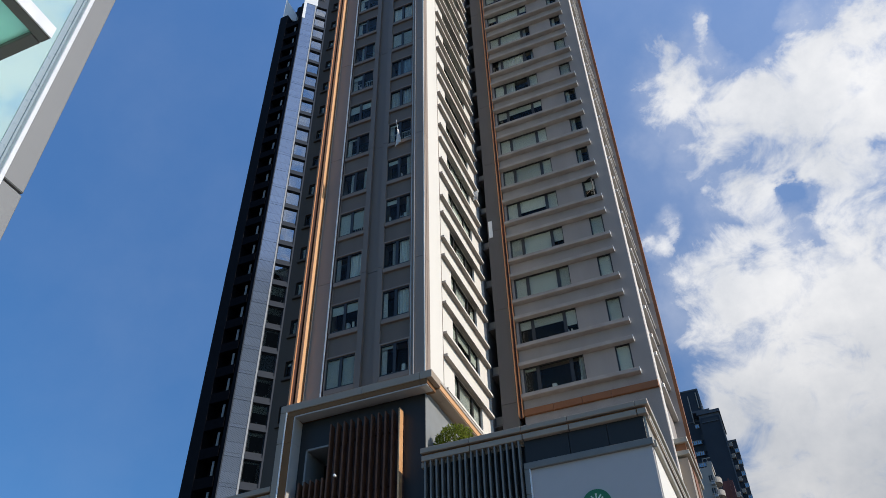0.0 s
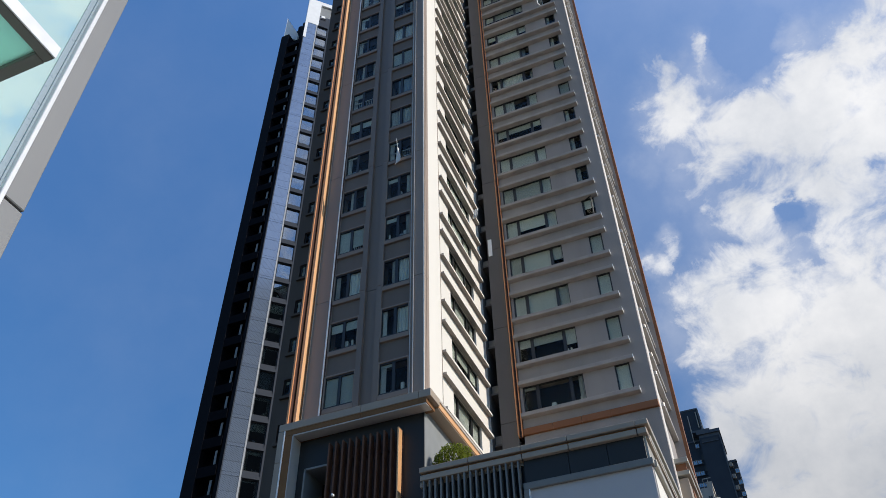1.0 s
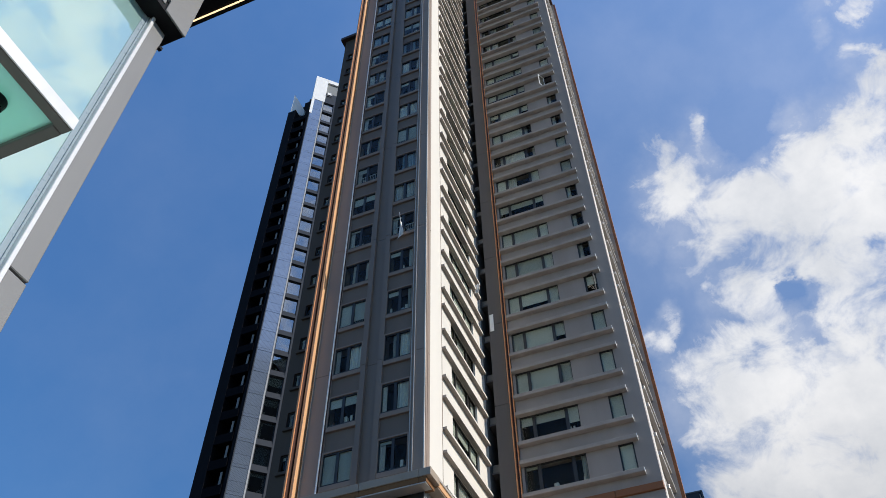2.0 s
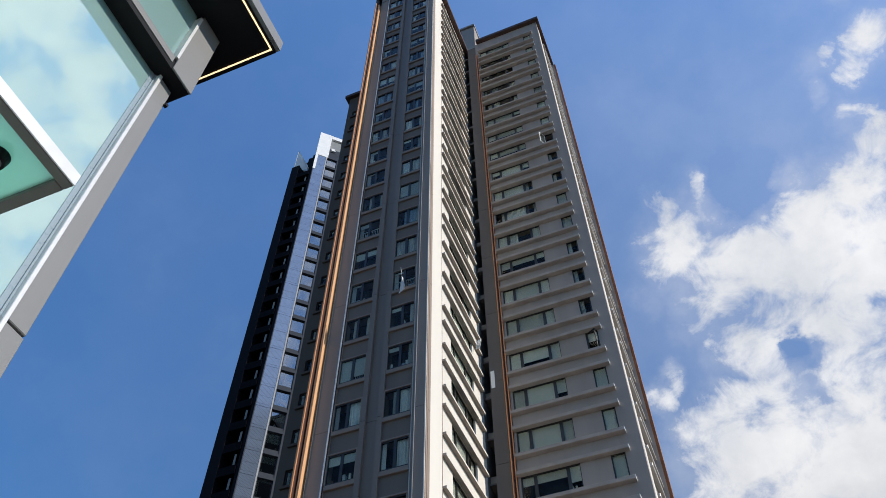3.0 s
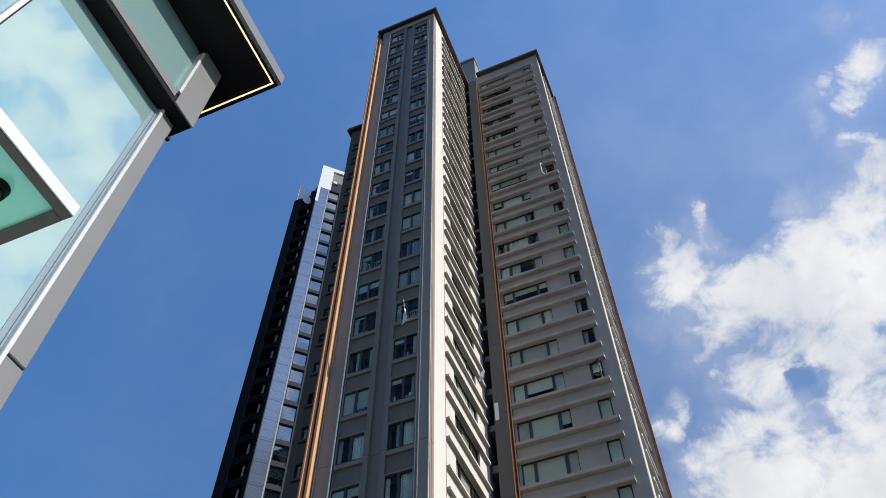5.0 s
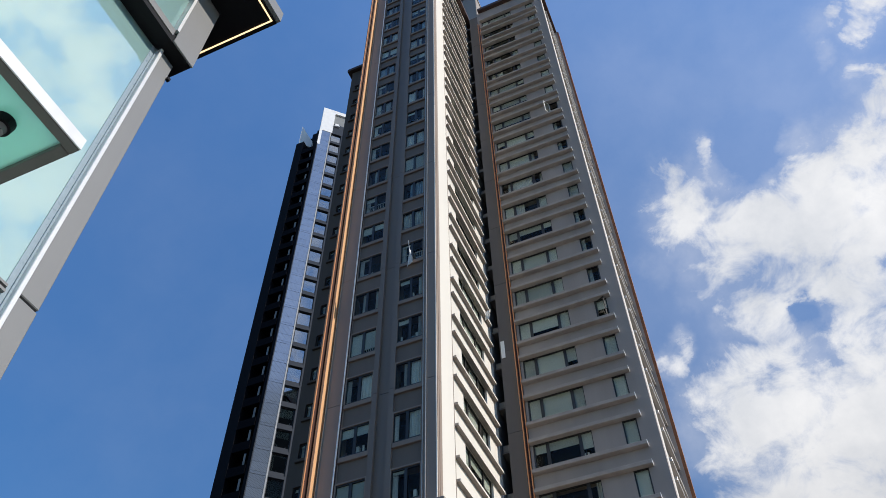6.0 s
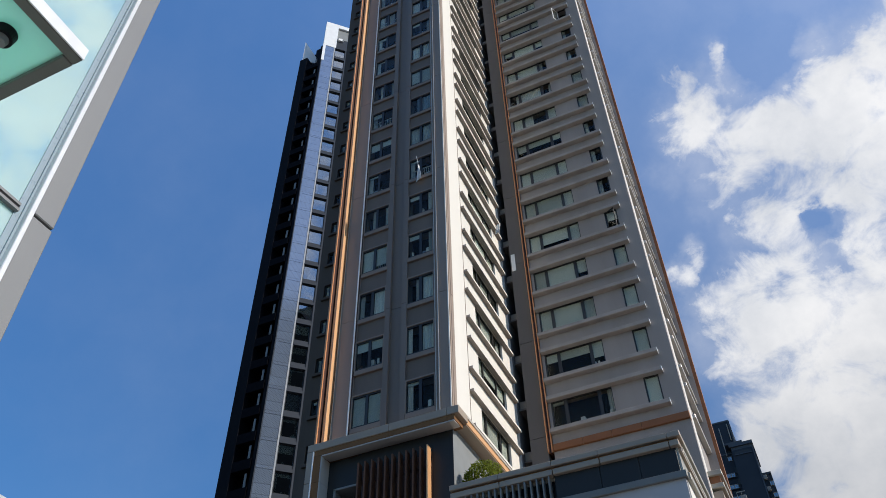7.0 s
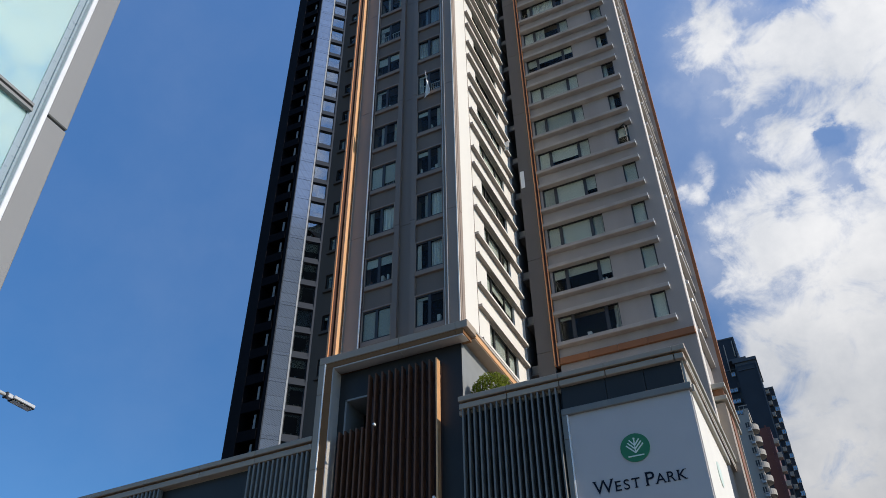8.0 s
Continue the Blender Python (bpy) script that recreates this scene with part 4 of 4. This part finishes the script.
LOUV2 = shared(("louvre_blade", 2), lambda: boxes((-0.045, 0.045, 0, 0.28, 6.0, 15.43), bevel=0.006), LOUVRE_GREY)
for x0, n in ((-17.55, 13), (-26.1, 15)):
    for i in range(n):
        piece("louvre_blade", LOUV2, lowb, (x0 + 0.246 * i, PY + 0.08, 0))
lowb.rotation_euler = (0, 0, radians(-2.4))

# roof garden hedge
hedge = thing("hedge", (-6.7, -8.0, 15.75), "clipped green hedge in a planter on the podium roof", "hedge")
part("planter", boxes((-7.6, -5.6, -8.5, -7.5, 15.75, 16.25), bevel=0.03), LOUVRE_GREY, hedge)
hr = random.Random(3)
bm = bmesh.new()
for i in range(2600):
    while True:
        p = Vector((hr.uniform(-1, 1), hr.uniform(-1, 1), hr.uniform(-0.6, 1)))
        if 0.55 < p.length < 1.0 + 0.06 * math.sin(9 * p.x) * math.sin(7 * p.y + 2):
            break
    q = Vector((-6.85 + p.x * 0.86, -8.0 + p.y * 0.5, 16.85 + p.z * 0.85))
    u = Vector((hr.gauss(0, 1), hr.gauss(0, 1), hr.gauss(0, 1))).normalized()
    v = u.orthogonal().normalized()
    s = hr.uniform(0.035, 0.07)
    vs = [bm.verts.new(q + a * u * s + b * v * s * 0.55) for a, b in ((-1, 0), (0, -1), (1, 0), (0, 1))]
    bm.faces.new(vs)
part("foliage", bm, LEAF, hedge)
bm = bmesh.new()
for i in range(14):
    x, y = hr.uniform(-7.3, -6.1), hr.uniform(-8.3, -7.7)
    bx(bm, x, x + 0.03, y, y + 0.03, 16.2, hr.uniform(16.7, 17.2))
part("stems", bm, BARK, hedge)

# ---- neighbouring tower ----
nb = thing("neighbour_tower", (-40.0, 22.0, 0.0), "slim dark tower with pale tiled strip and black balconies", "tower")
NY, NS, NZ0, NTOP = 20.0, 3.03, 21.89, 117.0
NTURN = radians(45)
NC = Vector((-40.95, NY, 0))


def prism(points, z0, z1):
    bm = bmesh.new()
    lo = [bm.verts.new((x, y, z0)) for x, y in points]
    hi = [bm.verts.new((x, y, z1)) for x, y in points]
    bm.faces.new(lo[::-1])
    bm.faces.new(hi)
    for i in range(len(lo)):
        j = (i + 1) % len(lo)
        bm.faces.new((lo[i], lo[j], hi[j], hi[i]))
    return bm


def bright_face(name, dims, mat, label="", bevel=0.0):
    """Boxes on the turned face: along it, inward from it, height."""
    me = shared((name, dims), lambda: boxes(*dims, bevel=bevel), mat)
    return piece(name, me, nb, NC, NTURN, label)


part("core", prism([(-44.9, 21.6), (-41.7, 21.6), (-41.4, 20.6), (-35.4, 26.6), (-35.4, 34.0), (-44.9, 34.0)], 0, NTOP), NB_BLACK, nb)
bright_face("strip_backing", ((0.0, 1.93, 0.06, 0.62, 0.0, 115.7),), NB_BAND_SHADED)
bright_face("edge_trim", ((1.74, 1.90, -0.04, 0.06, 0.0, 115.7),), NB_SCREEN, "pale grey vertical edge")
bright_face("edge_trim", ((-0.05, 0.05, -0.02, 0.3, 0.0, 111.3),), NB_BAND_SHADED)
bright_face("window_pier", ((3.62, 8.0, 0.02, 0.62, 0.0, 115.7),), NB_BAND_SHADED)
LEVELS = ((0.02, 0.36), (0.38, 1.46), (1.48, 3.01))
TP = [shared(("tile_panel", i), lambda z0=z0, z1=z1: boxes((0.06, 1.73, 0.0, 0.06, z0, z1)), TILE_BLUE) for i, (z0, z1) in enumerate(LEVELS)]
NBB = shared(("floor_band",), lambda: boxes((1.93, 3.62, 0.0, 0.62, 0.0, 0.36), (1.93, 3.62, 0.10, 0.62, 0.36, 0.76)), NB_BAND_SHADED)
nrng = random.Random(5)
for k in range(31):
    z = NZ0 + NS * k
    at = NC + Vector((0, 0, z))
    for me in TP:
        piece("tile_panel", me, nb, at, NTURN)
    piece("floor_band", NBB, nb, at, NTURN)
    along = Vector((math.cos(NTURN), math.sin(NTURN), 0)) * 1.95 + Vector((-math.sin(NTURN), math.cos(NTURN), 0)) * 0.2
    window(nb, at + along + Vector((0, 0, 0.76)), 1.66, NS - 0.77, (), NTURN, nrng.choice(("dark", "dark", "half", "blue")), nrng, GLASS_BLUE)
# black balcony stack
BALC = shared(("balcony", 0), lambda: boxes((-43.68, -41.5, NY - 0.1, NY + 1.5, 0.0, 0.18), (-43.68, -41.5, NY - 0.1, NY - 0.04, 0.18, 1.1), (-41.56, -41.5, NY - 0.04, NY + 1.5, 0.18, 1.1)), NB_DARK)
BDOOR = shared(("balcony_screen", 0), lambda: boxes((-42.16, -41.92, NY + 0.15, NY + 0.22, 1.0, 2.7)), SLATE_LIGHT)
for k in range(30):
    b = piece("balcony", BALC, nb, (0, 0, NZ0 + NS * k))
    child("balcony_screen", BDOOR, b)
part("black_pier", boxes((-45.05, -43.69, NY - 0.12, NY + 1.6, 0, 113.6)), NB_BLACK, nb)
part("black_pier", boxes((-41.44, -41.02, NY + 0.02, NY + 1.0, 0, 115.6)), NB_BLACK, nb)
# white crown round the roof
bright_face("crown", ((-0.04, 2.04, -0.05, 0.62, 115.72, 122.95),), NB_WHITE, "white painted roof crown")
bright_face("crown_edge", ((-0.06, 0.36, -0.05, 0.05, 111.3, 115.71),), NB_WHITE)
bright_face("crown_beam", ((2.05, 8.0, -0.05, 0.62, 122.0, 122.95),), NB_WHITE)
bright_face("crown_louvre", ((2.05, 8.0, 0.25, 0.6, 118.7, 121.99),), SLATE_LIGHT, "grey louvred plant screen")
bright_face("crown_band", ((2.05, 8.0, 0.0, 0.6, 115.72, 118.69),), NB_BAND_SHADED)
bright_face("roof_unit", ((2.3, 2.9, -0.25, 0.0, 118.0, 118.6), (2.15, 3.1, -0.3, 0.0, 117.9, 118.0)), NB_WHITE)


def roof_fin():
    bm = bx(bmesh.new(), 0.0, 2.1, 0.0, 0.3, 113.61, 119.0)
    bmesh.ops.translate(bm, verts=[v for v in bm.verts if v.co.z > 118 and v.co.x > 1], vec=(0, 0, -3.6))
    return bm


piece("roof_fin", shared(("roof_fin",), roof_fin, NB_WHITE), nb, (-44.65, NY - 0.1, 0), NTURN, "white tapered roof fin")
part("roof_plant", boxes((-43.6, -42.9, NY + 1.7, NY + 3, 117, 118.4), (-42.5, -41.8, NY + 1.7, NY + 3, 117, 118.9)), NB_BLACK, nb)

# ---- distant buildings ----
navy = thing("office_block", (-3.0, 155.0, 0.0), "tall dark navy tiled apartment block in the distance", "building")
part("wall", boxes((-14.0, -2.8, 150, 165, 0, 107.6)), NAVY_TILE, navy)
part("roof_edge", boxes((-14.1, -2.7, 149.9, 165, 107.6, 108.0)), NAVY_EDGE, navy)
for x, z0, z1 in ((-5.5, 98.6, 106.2), (-3.45, 102.4, 106.9)):
    part("down_pipe", boxes((x, x + 0.22, 149.7, 149.98, z0, z1), bevel=0.02), CONC, navy, "pale vertical pipe")
part("corner_frame", boxes((-2.95, -2.6, 149.6, 149.98, 100.5, 107.6), (-2.75, -2.6, 149.6, 153.0, 107.0, 107.5)), NAVY_EDGE, navy)
part("floor_line", boxes((-14.0, -2.8, 149.85, 149.99, 98.9, 99.25)), NAVY_EDGE, navy)
part("front_bay", boxes((-4.0, 0.94, 147.5, 160, 0, 98.4)), NAVY_TILE, navy)
part("bay_cap", boxes((-4.3, 1.2, 147.2, 160, 99.2, 100.0), (-3.9, 0.9, 147.6, 160, 98.4, 99.2), (-5.2, -1.0, 147.3, 152, 100.0, 100.5)), NAVY_EDGE, navy)
part("side_bay", boxes((0.94, 2.84, 151, 165, 0, 92.5)), NAVY_TILE, navy)
part("side_cap", boxes((0.9, 2.95, 150.8, 165, 92.5, 93.0)), NAVY_EDGE, navy)
part("bay_recess", boxes((-3.4, 0.3, 147.45, 147.49, 97.2, 97.9)), FRAME_DARK, navy)
part("bay_lip", boxes((-3.5, 0.4, 147.3, 147.49, 96.95, 97.15)), NAVY_EDGE, navy)
part("bay_edge", boxes((0.72, 1.0, 147.35, 147.49, 40.0, 98.4)), NAVY_EDGE, navy)
FWIN = shared(("window", "far"), lambda: frame_mesh(0.95, 1.15, (0.5,), 0.11, 0.15, 0.06), CONC)
FPANE = shared(("pane", "far"), lambda: boxes((0.11, 0.84, 0.05, 0.1, 0.11, 1.04)), GLASS_BLUE)
FSLOT = shared(("slot_window", "far"), lambda: boxes((0, 0.55, 0, 0.12, 0, 1.5)), FRAME_DARK)
FSHELF = shared(("sill", "far"), lambda: boxes((0, 3.3, -0.35, 0.15, -0.16, 0.0), bevel=0.02), NAVY_EDGE)
BALW = shared(("balcony", "far"), lambda: boxes((0, 0.8, -0.6, 0.3, 0, 0.22), (0, 0.8, -0.6, -0.5, 0.22, 1.0), (0.72, 0.8, -0.5, 0.3, 0.22, 1.0), bevel=0.02), CONC)
w = piece("window", FWIN, navy, (-5.4, 149.85, 97.2))
child("pane", FPANE, w)
for k in range(13):
    z = 93.0 - 2.9 * k
    piece("sill", FSHELF, navy, (-7.9, 149.85, z))
    for x in (-7.75, -6.75, -5.75):
        w = piece("window", FWIN, navy, (x, 149.85, z))
        child("pane", FPANE, w)
    piece("slot_window", FSLOT, navy, (-4.62, 149.9, z + 0.9))
for k in range(22):
    w = piece("window", FWIN, navy, (2.0, 150.85, 89.6 - 2.9 * k))
    child("pane", FPANE, w)
for k in range(24):
    piece("balcony", BALW, navy, (1.05, 150.9, 91.2 - 2.9 * k))

beige = thing("old_apartment_block", (-4.0, 130.0, 0.0), "weathered beige concrete block with rounded balconies in the distance", "building")
part("wall", boxes((-6.5, -3.1, 126, 140, 0, 76.0)), CONC, beige)
part("roof_room", boxes((-4.0, -2.9, 126.5, 132, 76.0, 77.4)), CONC, beige)


def round_balcony():
    bm = bmesh.new()
    n = 10
    for z0, z1, r0 in ((0, 0.25, 1.0), (0.25, 1.15, 1.0)):
        ring = []
        for zz in (z0, z1):
            ring.append([bm.verts.new((1.25 * math.sin(math.pi * i / n) * r0, -1.6 * math.cos(math.pi * i / n), zz)) for i in range(n + 1)])
        for i in range(n):
            bm.faces.new((ring[0][i], ring[0][i + 1], ring[1][i + 1], ring[1][i]))
        bm.faces.new(ring[0][::-1])
    return bm


RB = shared(("rounded_balcony",), round_balcony, CONC)
BW = shared(("window", "beige"), lambda: frame_mesh(0.9, 1.35, (0.5,), 0.09, 0.12, 0.05), CONC)
BP = shared(("pane", "beige"), lambda: boxes((0.09, 0.81, 0.05, 0.1, 0.09, 1.26)), FRAME_DARK)
BH = shared(("air_conditioner", "beige"), lambda: boxes((0, 0.75, -0.55, 0.0, 0, 0.5), (-0.08, 0.83, -0.6, 0.0, 0.58, 0.68), bevel=0.03), NB_SCREEN)
BR = shared(("balcony_rail", "beige"), lambda: boxes((0.15, 1.05, -1.35, -1.29, 1.35, 1.41), (0.55, 0.6, -1.35, -1.3, 1.15, 1.35), (0.2, 0.9, -0.9, -0.4, 1.12, 1.75)), FRAME_DARK)
brng = random.Random(11)
for k in range(20):
    z = 72.5 - 2.7 * k
    b = piece("balcony", RB, beige, (-3.1, 127.4, z))
    child("balcony_rail", BR, b)
    w = piece("window", BW, beige, (-4.25, 125.9, z + 0.35))
    child("pane", BP, w)
    piece("air_conditioner", BH, beige, (-3.95 + brng.uniform(-0.15, 0.25), 126.0, z - 0.45))
part("roof_rail", boxes((-4.6, -2.9, 126.1, 126.2, 77.9, 78.05), (-4.6, -4.5, 126.1, 126.2, 76.0, 77.9), (-3.7, -3.6, 126.1, 126.2, 76.0, 77.9)), CONC, beige)
red = thing("red_apartment_block", (-0.5, 136.0, 0.0), "dull red tiled apartment block with pale balconies in the distance", "building")
part("wall", boxes((-2.2, 0.05, 132, 146, 0, 75.0)), RED_TILE, red)
part("edge", boxes((-0.9, -0.6, 131.8, 132, 0, 75.4)), RED_TILE, red)
RB2 = shared(("balcony", "red"), lambda: boxes((0.05, 0.95, -0.5, 1.2, 0, 0.3), (0.05, 0.95, -0.5, -0.4, 0.3, 1.1), bevel=0.02), CONC)
for k in range(18):
    piece("balcony", RB2, red, (0, 132.5, 71.2 - 3.0 * k))

# ---- glass pavilion close by ----
pav = thing("glass_pavilion", (-2.0, -38.0, 0.14), "aqua glass pavilion with silver mullions and black lit soffit", "pavilion")
MX, MY0, MY1 = 0.02, -32.63, -32.43
part("corner_mullion", boxes((MX - 0.16, MX, MY0 + 0.045, MY1, 0.14, 5.07), bevel=0.006), STEEL, pav)
part("corner_mullion", boxes((MX - 0.16, MX, MY0 + 0.045, MY1, 5.09, 8.29), bevel=0.006), STEEL, pav)
part("mullion_edge", boxes((MX - 0.05, MX + 0.012, MY0 + 0.012, MY0 + 0.045, 0.14, 8.30), bevel=0.004), STEEL_BRIGHT, pav, "silver edge strip, bright as in sunlight")
part("glass_edge_band", boxes((MX - 0.048, MX - 0.044, MY0 - 0.042, MY0 - 0.002, 0.4, 8.30)), EDGE_BLUE, pav)
part("gasket", boxes((MX - 0.06, MX - 0.03, MY0 - 0.002, MY0 + 0.012, 0.14, 8.30)), EDGE_BLUE, pav)
ys = [MY0 - 0.002, -33.97, -35.31, -36.65, -37.99, -41.6]
for i in range(5):
    for z0, z1 in ((0.4, 5.04), (5.11, 8.30)):
        part("glass_panel", boxes((MX - 0.07, MX - 0.05, ys[i + 1] + 0.02, ys[i] - 0.001, z0, z1)), GLASS_AQUA, pav)
    if i:
        part("mullion", boxes((MX - 0.16, MX, ys[i] - 0.02, ys[i] + 0.02, 5.11, 8.3), bevel=0.004), STEEL_BRIGHT, pav)
        part("gasket", boxes((MX - 0.06, MX - 0.03, ys[i] + 0.021, ys[i] + 0.035, 5.11, 8.30)), BLACK_METAL, pav)
part("transom", boxes((MX - 0.10, MX - 0.02, -41.6, MY0 - 0.03, 5.04, 5.06), (MX - 0.10, MX - 0.03, -41.6, MY0 - 0.03, 5.09, 5.11)), STEEL, pav)
part("transom", boxes((MX - 0.10, MX - 0.035, -41.6, MY0 - 0.03, 5.06, 5.09)), BLACK_METAL, pav)
part("back_wall", boxes((-4.0, -3.8, -41.6, MY1, 0.14, 9.5)), SLATE_LIGHT, pav)
part("floor_slab", boxes((-4.0, MX - 0.12, -41.6, MY1 - 0.05, 8.42, 8.55)), LOUVRE_GREY, pav)
part("end_wall", boxes((-3.8, MX - 0.17, MY1 - 0.10, MY1 - 0.02, 0.14, 8.3)), SLATE_LIGHT, pav)
part("beam", boxes((MX - 0.13, 0.15, -41.6, -32.352, 8.30, 8.43), (MX - 0.13, 0.12, -41.6, -32.352, 8.43, 8.47)), BLACK_METAL, pav)
part("beam_fascia", boxes((0.122, 0.15, -41.6, -32.66, 8.432, 8.47), (0.1505, 0.158, -41.6, -32.66, 8.37, 8.47)), STEEL, pav)
part("upper_mullion", boxes((0.0, 0.15, -32.63, -32.345, 8.475, 9.5), (0.151, 0.17, -32.63, -32.345, 8.30, 9.5), bevel=0.004), STEEL, pav)
part("upper_mullion_edge", boxes((0.10, 0.176, -32.66, -32.631, 8.475, 9.42)), STEEL_BRIGHT, pav)
part("upper_glass", boxes((0.08, 0.10, -41.6, -32.66, 8.47, 9.5)), GLASS_AQUA, pav)
part("soffit", boxes((-4.0, 0.648, -41.6, -32.022, 9.50, 9.56)), BLACK_METAL, pav)
part("roof_fascia", boxes((0.65, 0.695, -41.6, -32.02, 9.52, 9.72), (-4.0, 0.65, -32.045, -32.02, 9.565, 9.72), (-4.0, 0.65, -41.6, -32.045, 9.565, 9.72), bevel=0.0), STEEL, pav)
part("light_strip", boxes((0.615, 0.629, -41.6, -32.082, 9.488, 9.499)), LED_WARM, pav, "warm glowing light strip")
part("light_strip", boxes((-3.9, 0.629, -32.082, -32.068, 9.488, 9.499)), LED_WARM, pav, "warm glowing light strip")

part("clip", boxes((MX, MX + 0.03, MY1 - 0.01, MY1 + 0.02, 8.02, 8.06)), BLACK_METAL, pav)

# small glass canopy overhead
can = thing("glass_canopy", (1.0, -36.0, 3.5), "small teal glass canopy in olive steel frame on the pavilion", "canopy")
CX, CY, CZ = 2.148, -33.81, 3.50
part("frame_bar", boxes((CX - 0.034, CX, -38.0, CY, CZ, CZ + 0.05), bevel=0.003), OLIVE_METAL, can)
part("frame_bar", boxes((MX, CX - 0.034, CY - 0.034, CY, CZ, CZ + 0.05), bevel=0.003), OLIVE_METAL, can)
# sun on the bar's outer side, painted as a thin bright strip
part("sunlit_edge_strip", boxes((CX, CX + 0.004, -38.0, CY, CZ + 0.002, CZ + 0.05)), STEEL_BRIGHT, can, "silver edge strip, bright as in sunlight")
part("glass_sheet", boxes((MX, CX - 0.034, -38.0, CY - 0.034, CZ + 0.02, CZ + 0.032)), GLASS_TEAL, can)
bm = bmesh.new()
bmesh.ops.create_cone(bm, cap_ends=True, segments=24, radius1=0.030, radius2=0.034, depth=0.03)
bmesh.ops.translate(bm, verts=bm.verts, vec=(2.01, -33.96, 3.503))
fx = part("glass_fixing", bm, BLACK_METAL, can)
bm = bmesh.new()
bmesh.ops.create_cone(bm, cap_ends=True, segments=24, radius1=0.018, radius2=0.022, depth=0.02)
bmesh.ops.translate(bm, verts=bm.verts, vec=(2.01, -33.96, 3.480))
part("cap", bm, STEEL, fx)

# ---- street lamp ----
lamp = thing("street_lamp", (-9.12, -29.4, 0.0), "grey steel street lamp with a flat LED head", "street lamp")


def tube(points, radii, seg=12):
    bm = bmesh.new()
    rings = []
    for i, p in enumerate(points):
        d = (Vector(points[min(i + 1, len(points) - 1)]) - Vector(points[max(i - 1, 0)])).normalized()
        u = d.orthogonal().normalized()
        w = d.cross(u)
        rings.append([bm.verts.new(Vector(p) + (u * math.cos(a) + w * math.sin(a)) * radii[i]) for a in [2 * math.pi * j / seg for j in range(seg)]])
    for a, b in zip(rings, rings[1:]):
        for j in range(seg):
            bm.faces.new((a[j], a[(j + 1) % seg], b[(j + 1) % seg], b[j]))
    bm.faces.new(rings[0][::-1])
    bm.faces.new(rings[-1])
    return bm


part("pole", tube([(-9.12, -29.4, 0), (-9.12, -29.4, 8.0), (-9.12, -29.2, 8.3)], [0.11, 0.07, 0.05]), LAMP_GREY, lamp, smooth=True)
part("arm", tube([(-9.12, -29.2, 8.3), (-9.10, -26.7, 8.47), (-9.095, -26.27, 8.47)], [0.045, 0.035, 0.035]), LAMP_GREY, lamp, smooth=True)
bm = bmesh.new()
bx(bm, -9.19, -9.0, -26.15, -25.68, 8.44, 8.505, bevel=0.012)
head = part("head", bm, LAMP_GREY, lamp)
bm = boxes((-9.185, -9.005, -26.145, -25.685, 8.428, 8.439))
part("rim", bm, BLACK_METAL, head, "black rim round the lens")
bm = boxes((-9.165, -9.03, -26.12, -25.71, 8.420, 8.427))
part("lens", bm, WHITE_METAL, head, "pale frosted lens")
bm = boxes((-9.155, -9.035, -26.25, -26.15, 8.43, 8.51), bevel=0.01)
part("bracket", bm, LAMP_GREY, head)
bm = boxes((-9.15, -9.04, -26.29, -26.25, 8.415, 8.525), bevel=0.008)
part("collar", bm, FRAME_DARK, head, "dark clamp collar")

# ---- laundry on poles ----
def laundry(name, pts, w, label, lo=0.35, run=0.6, flare=0.0):
    lt = thing(name, pts[0], label, "laundry", group="laundry poles")
    part("pole", tube(pts, [0.018] * len(pts), 8), LAMP_GREY, lt)
    a, b = Vector(pts[0]), Vector(pts[-1])
    bm = bmesh.new()
    n = 9
    rows = []
    for j in range(6):
        row = []
        for i in range(n):
            p = a.lerp(b, lo + run * i / (n - 1) * (1 - 0.07 * j)) + Vector((flare * (i / (n - 1) - 0.5) * (0.2 + j / 5), 0, 0))
            row.append(bm.verts.new(p + Vector((0.05 * math.sin(i * 2.1 + j), 0.04 * math.cos(i * 1.9), -w * j / 5))))
        rows.append(row)
    for j in range(5):
        for i in range(n - 1):
            bm.faces.new((rows[j][i], rows[j][i + 1], rows[j + 1][i + 1], rows[j + 1][i]))
    part("cloth", bm, CURTAIN, lt)


laundry("laundry_pole", [(-9.40, -8.4, 36.1), (-9.40, -8.9, 37.35)], 0.95, "white cloth hanging from a pole out of a window", 0.30, 0.24, 0.30)
laundry("laundry_pole", [(-8.0, -0.9, 38.2), (-7.35, -0.9, 38.35)], 0.7, "pale cloth hanging from a pole on the white flank")
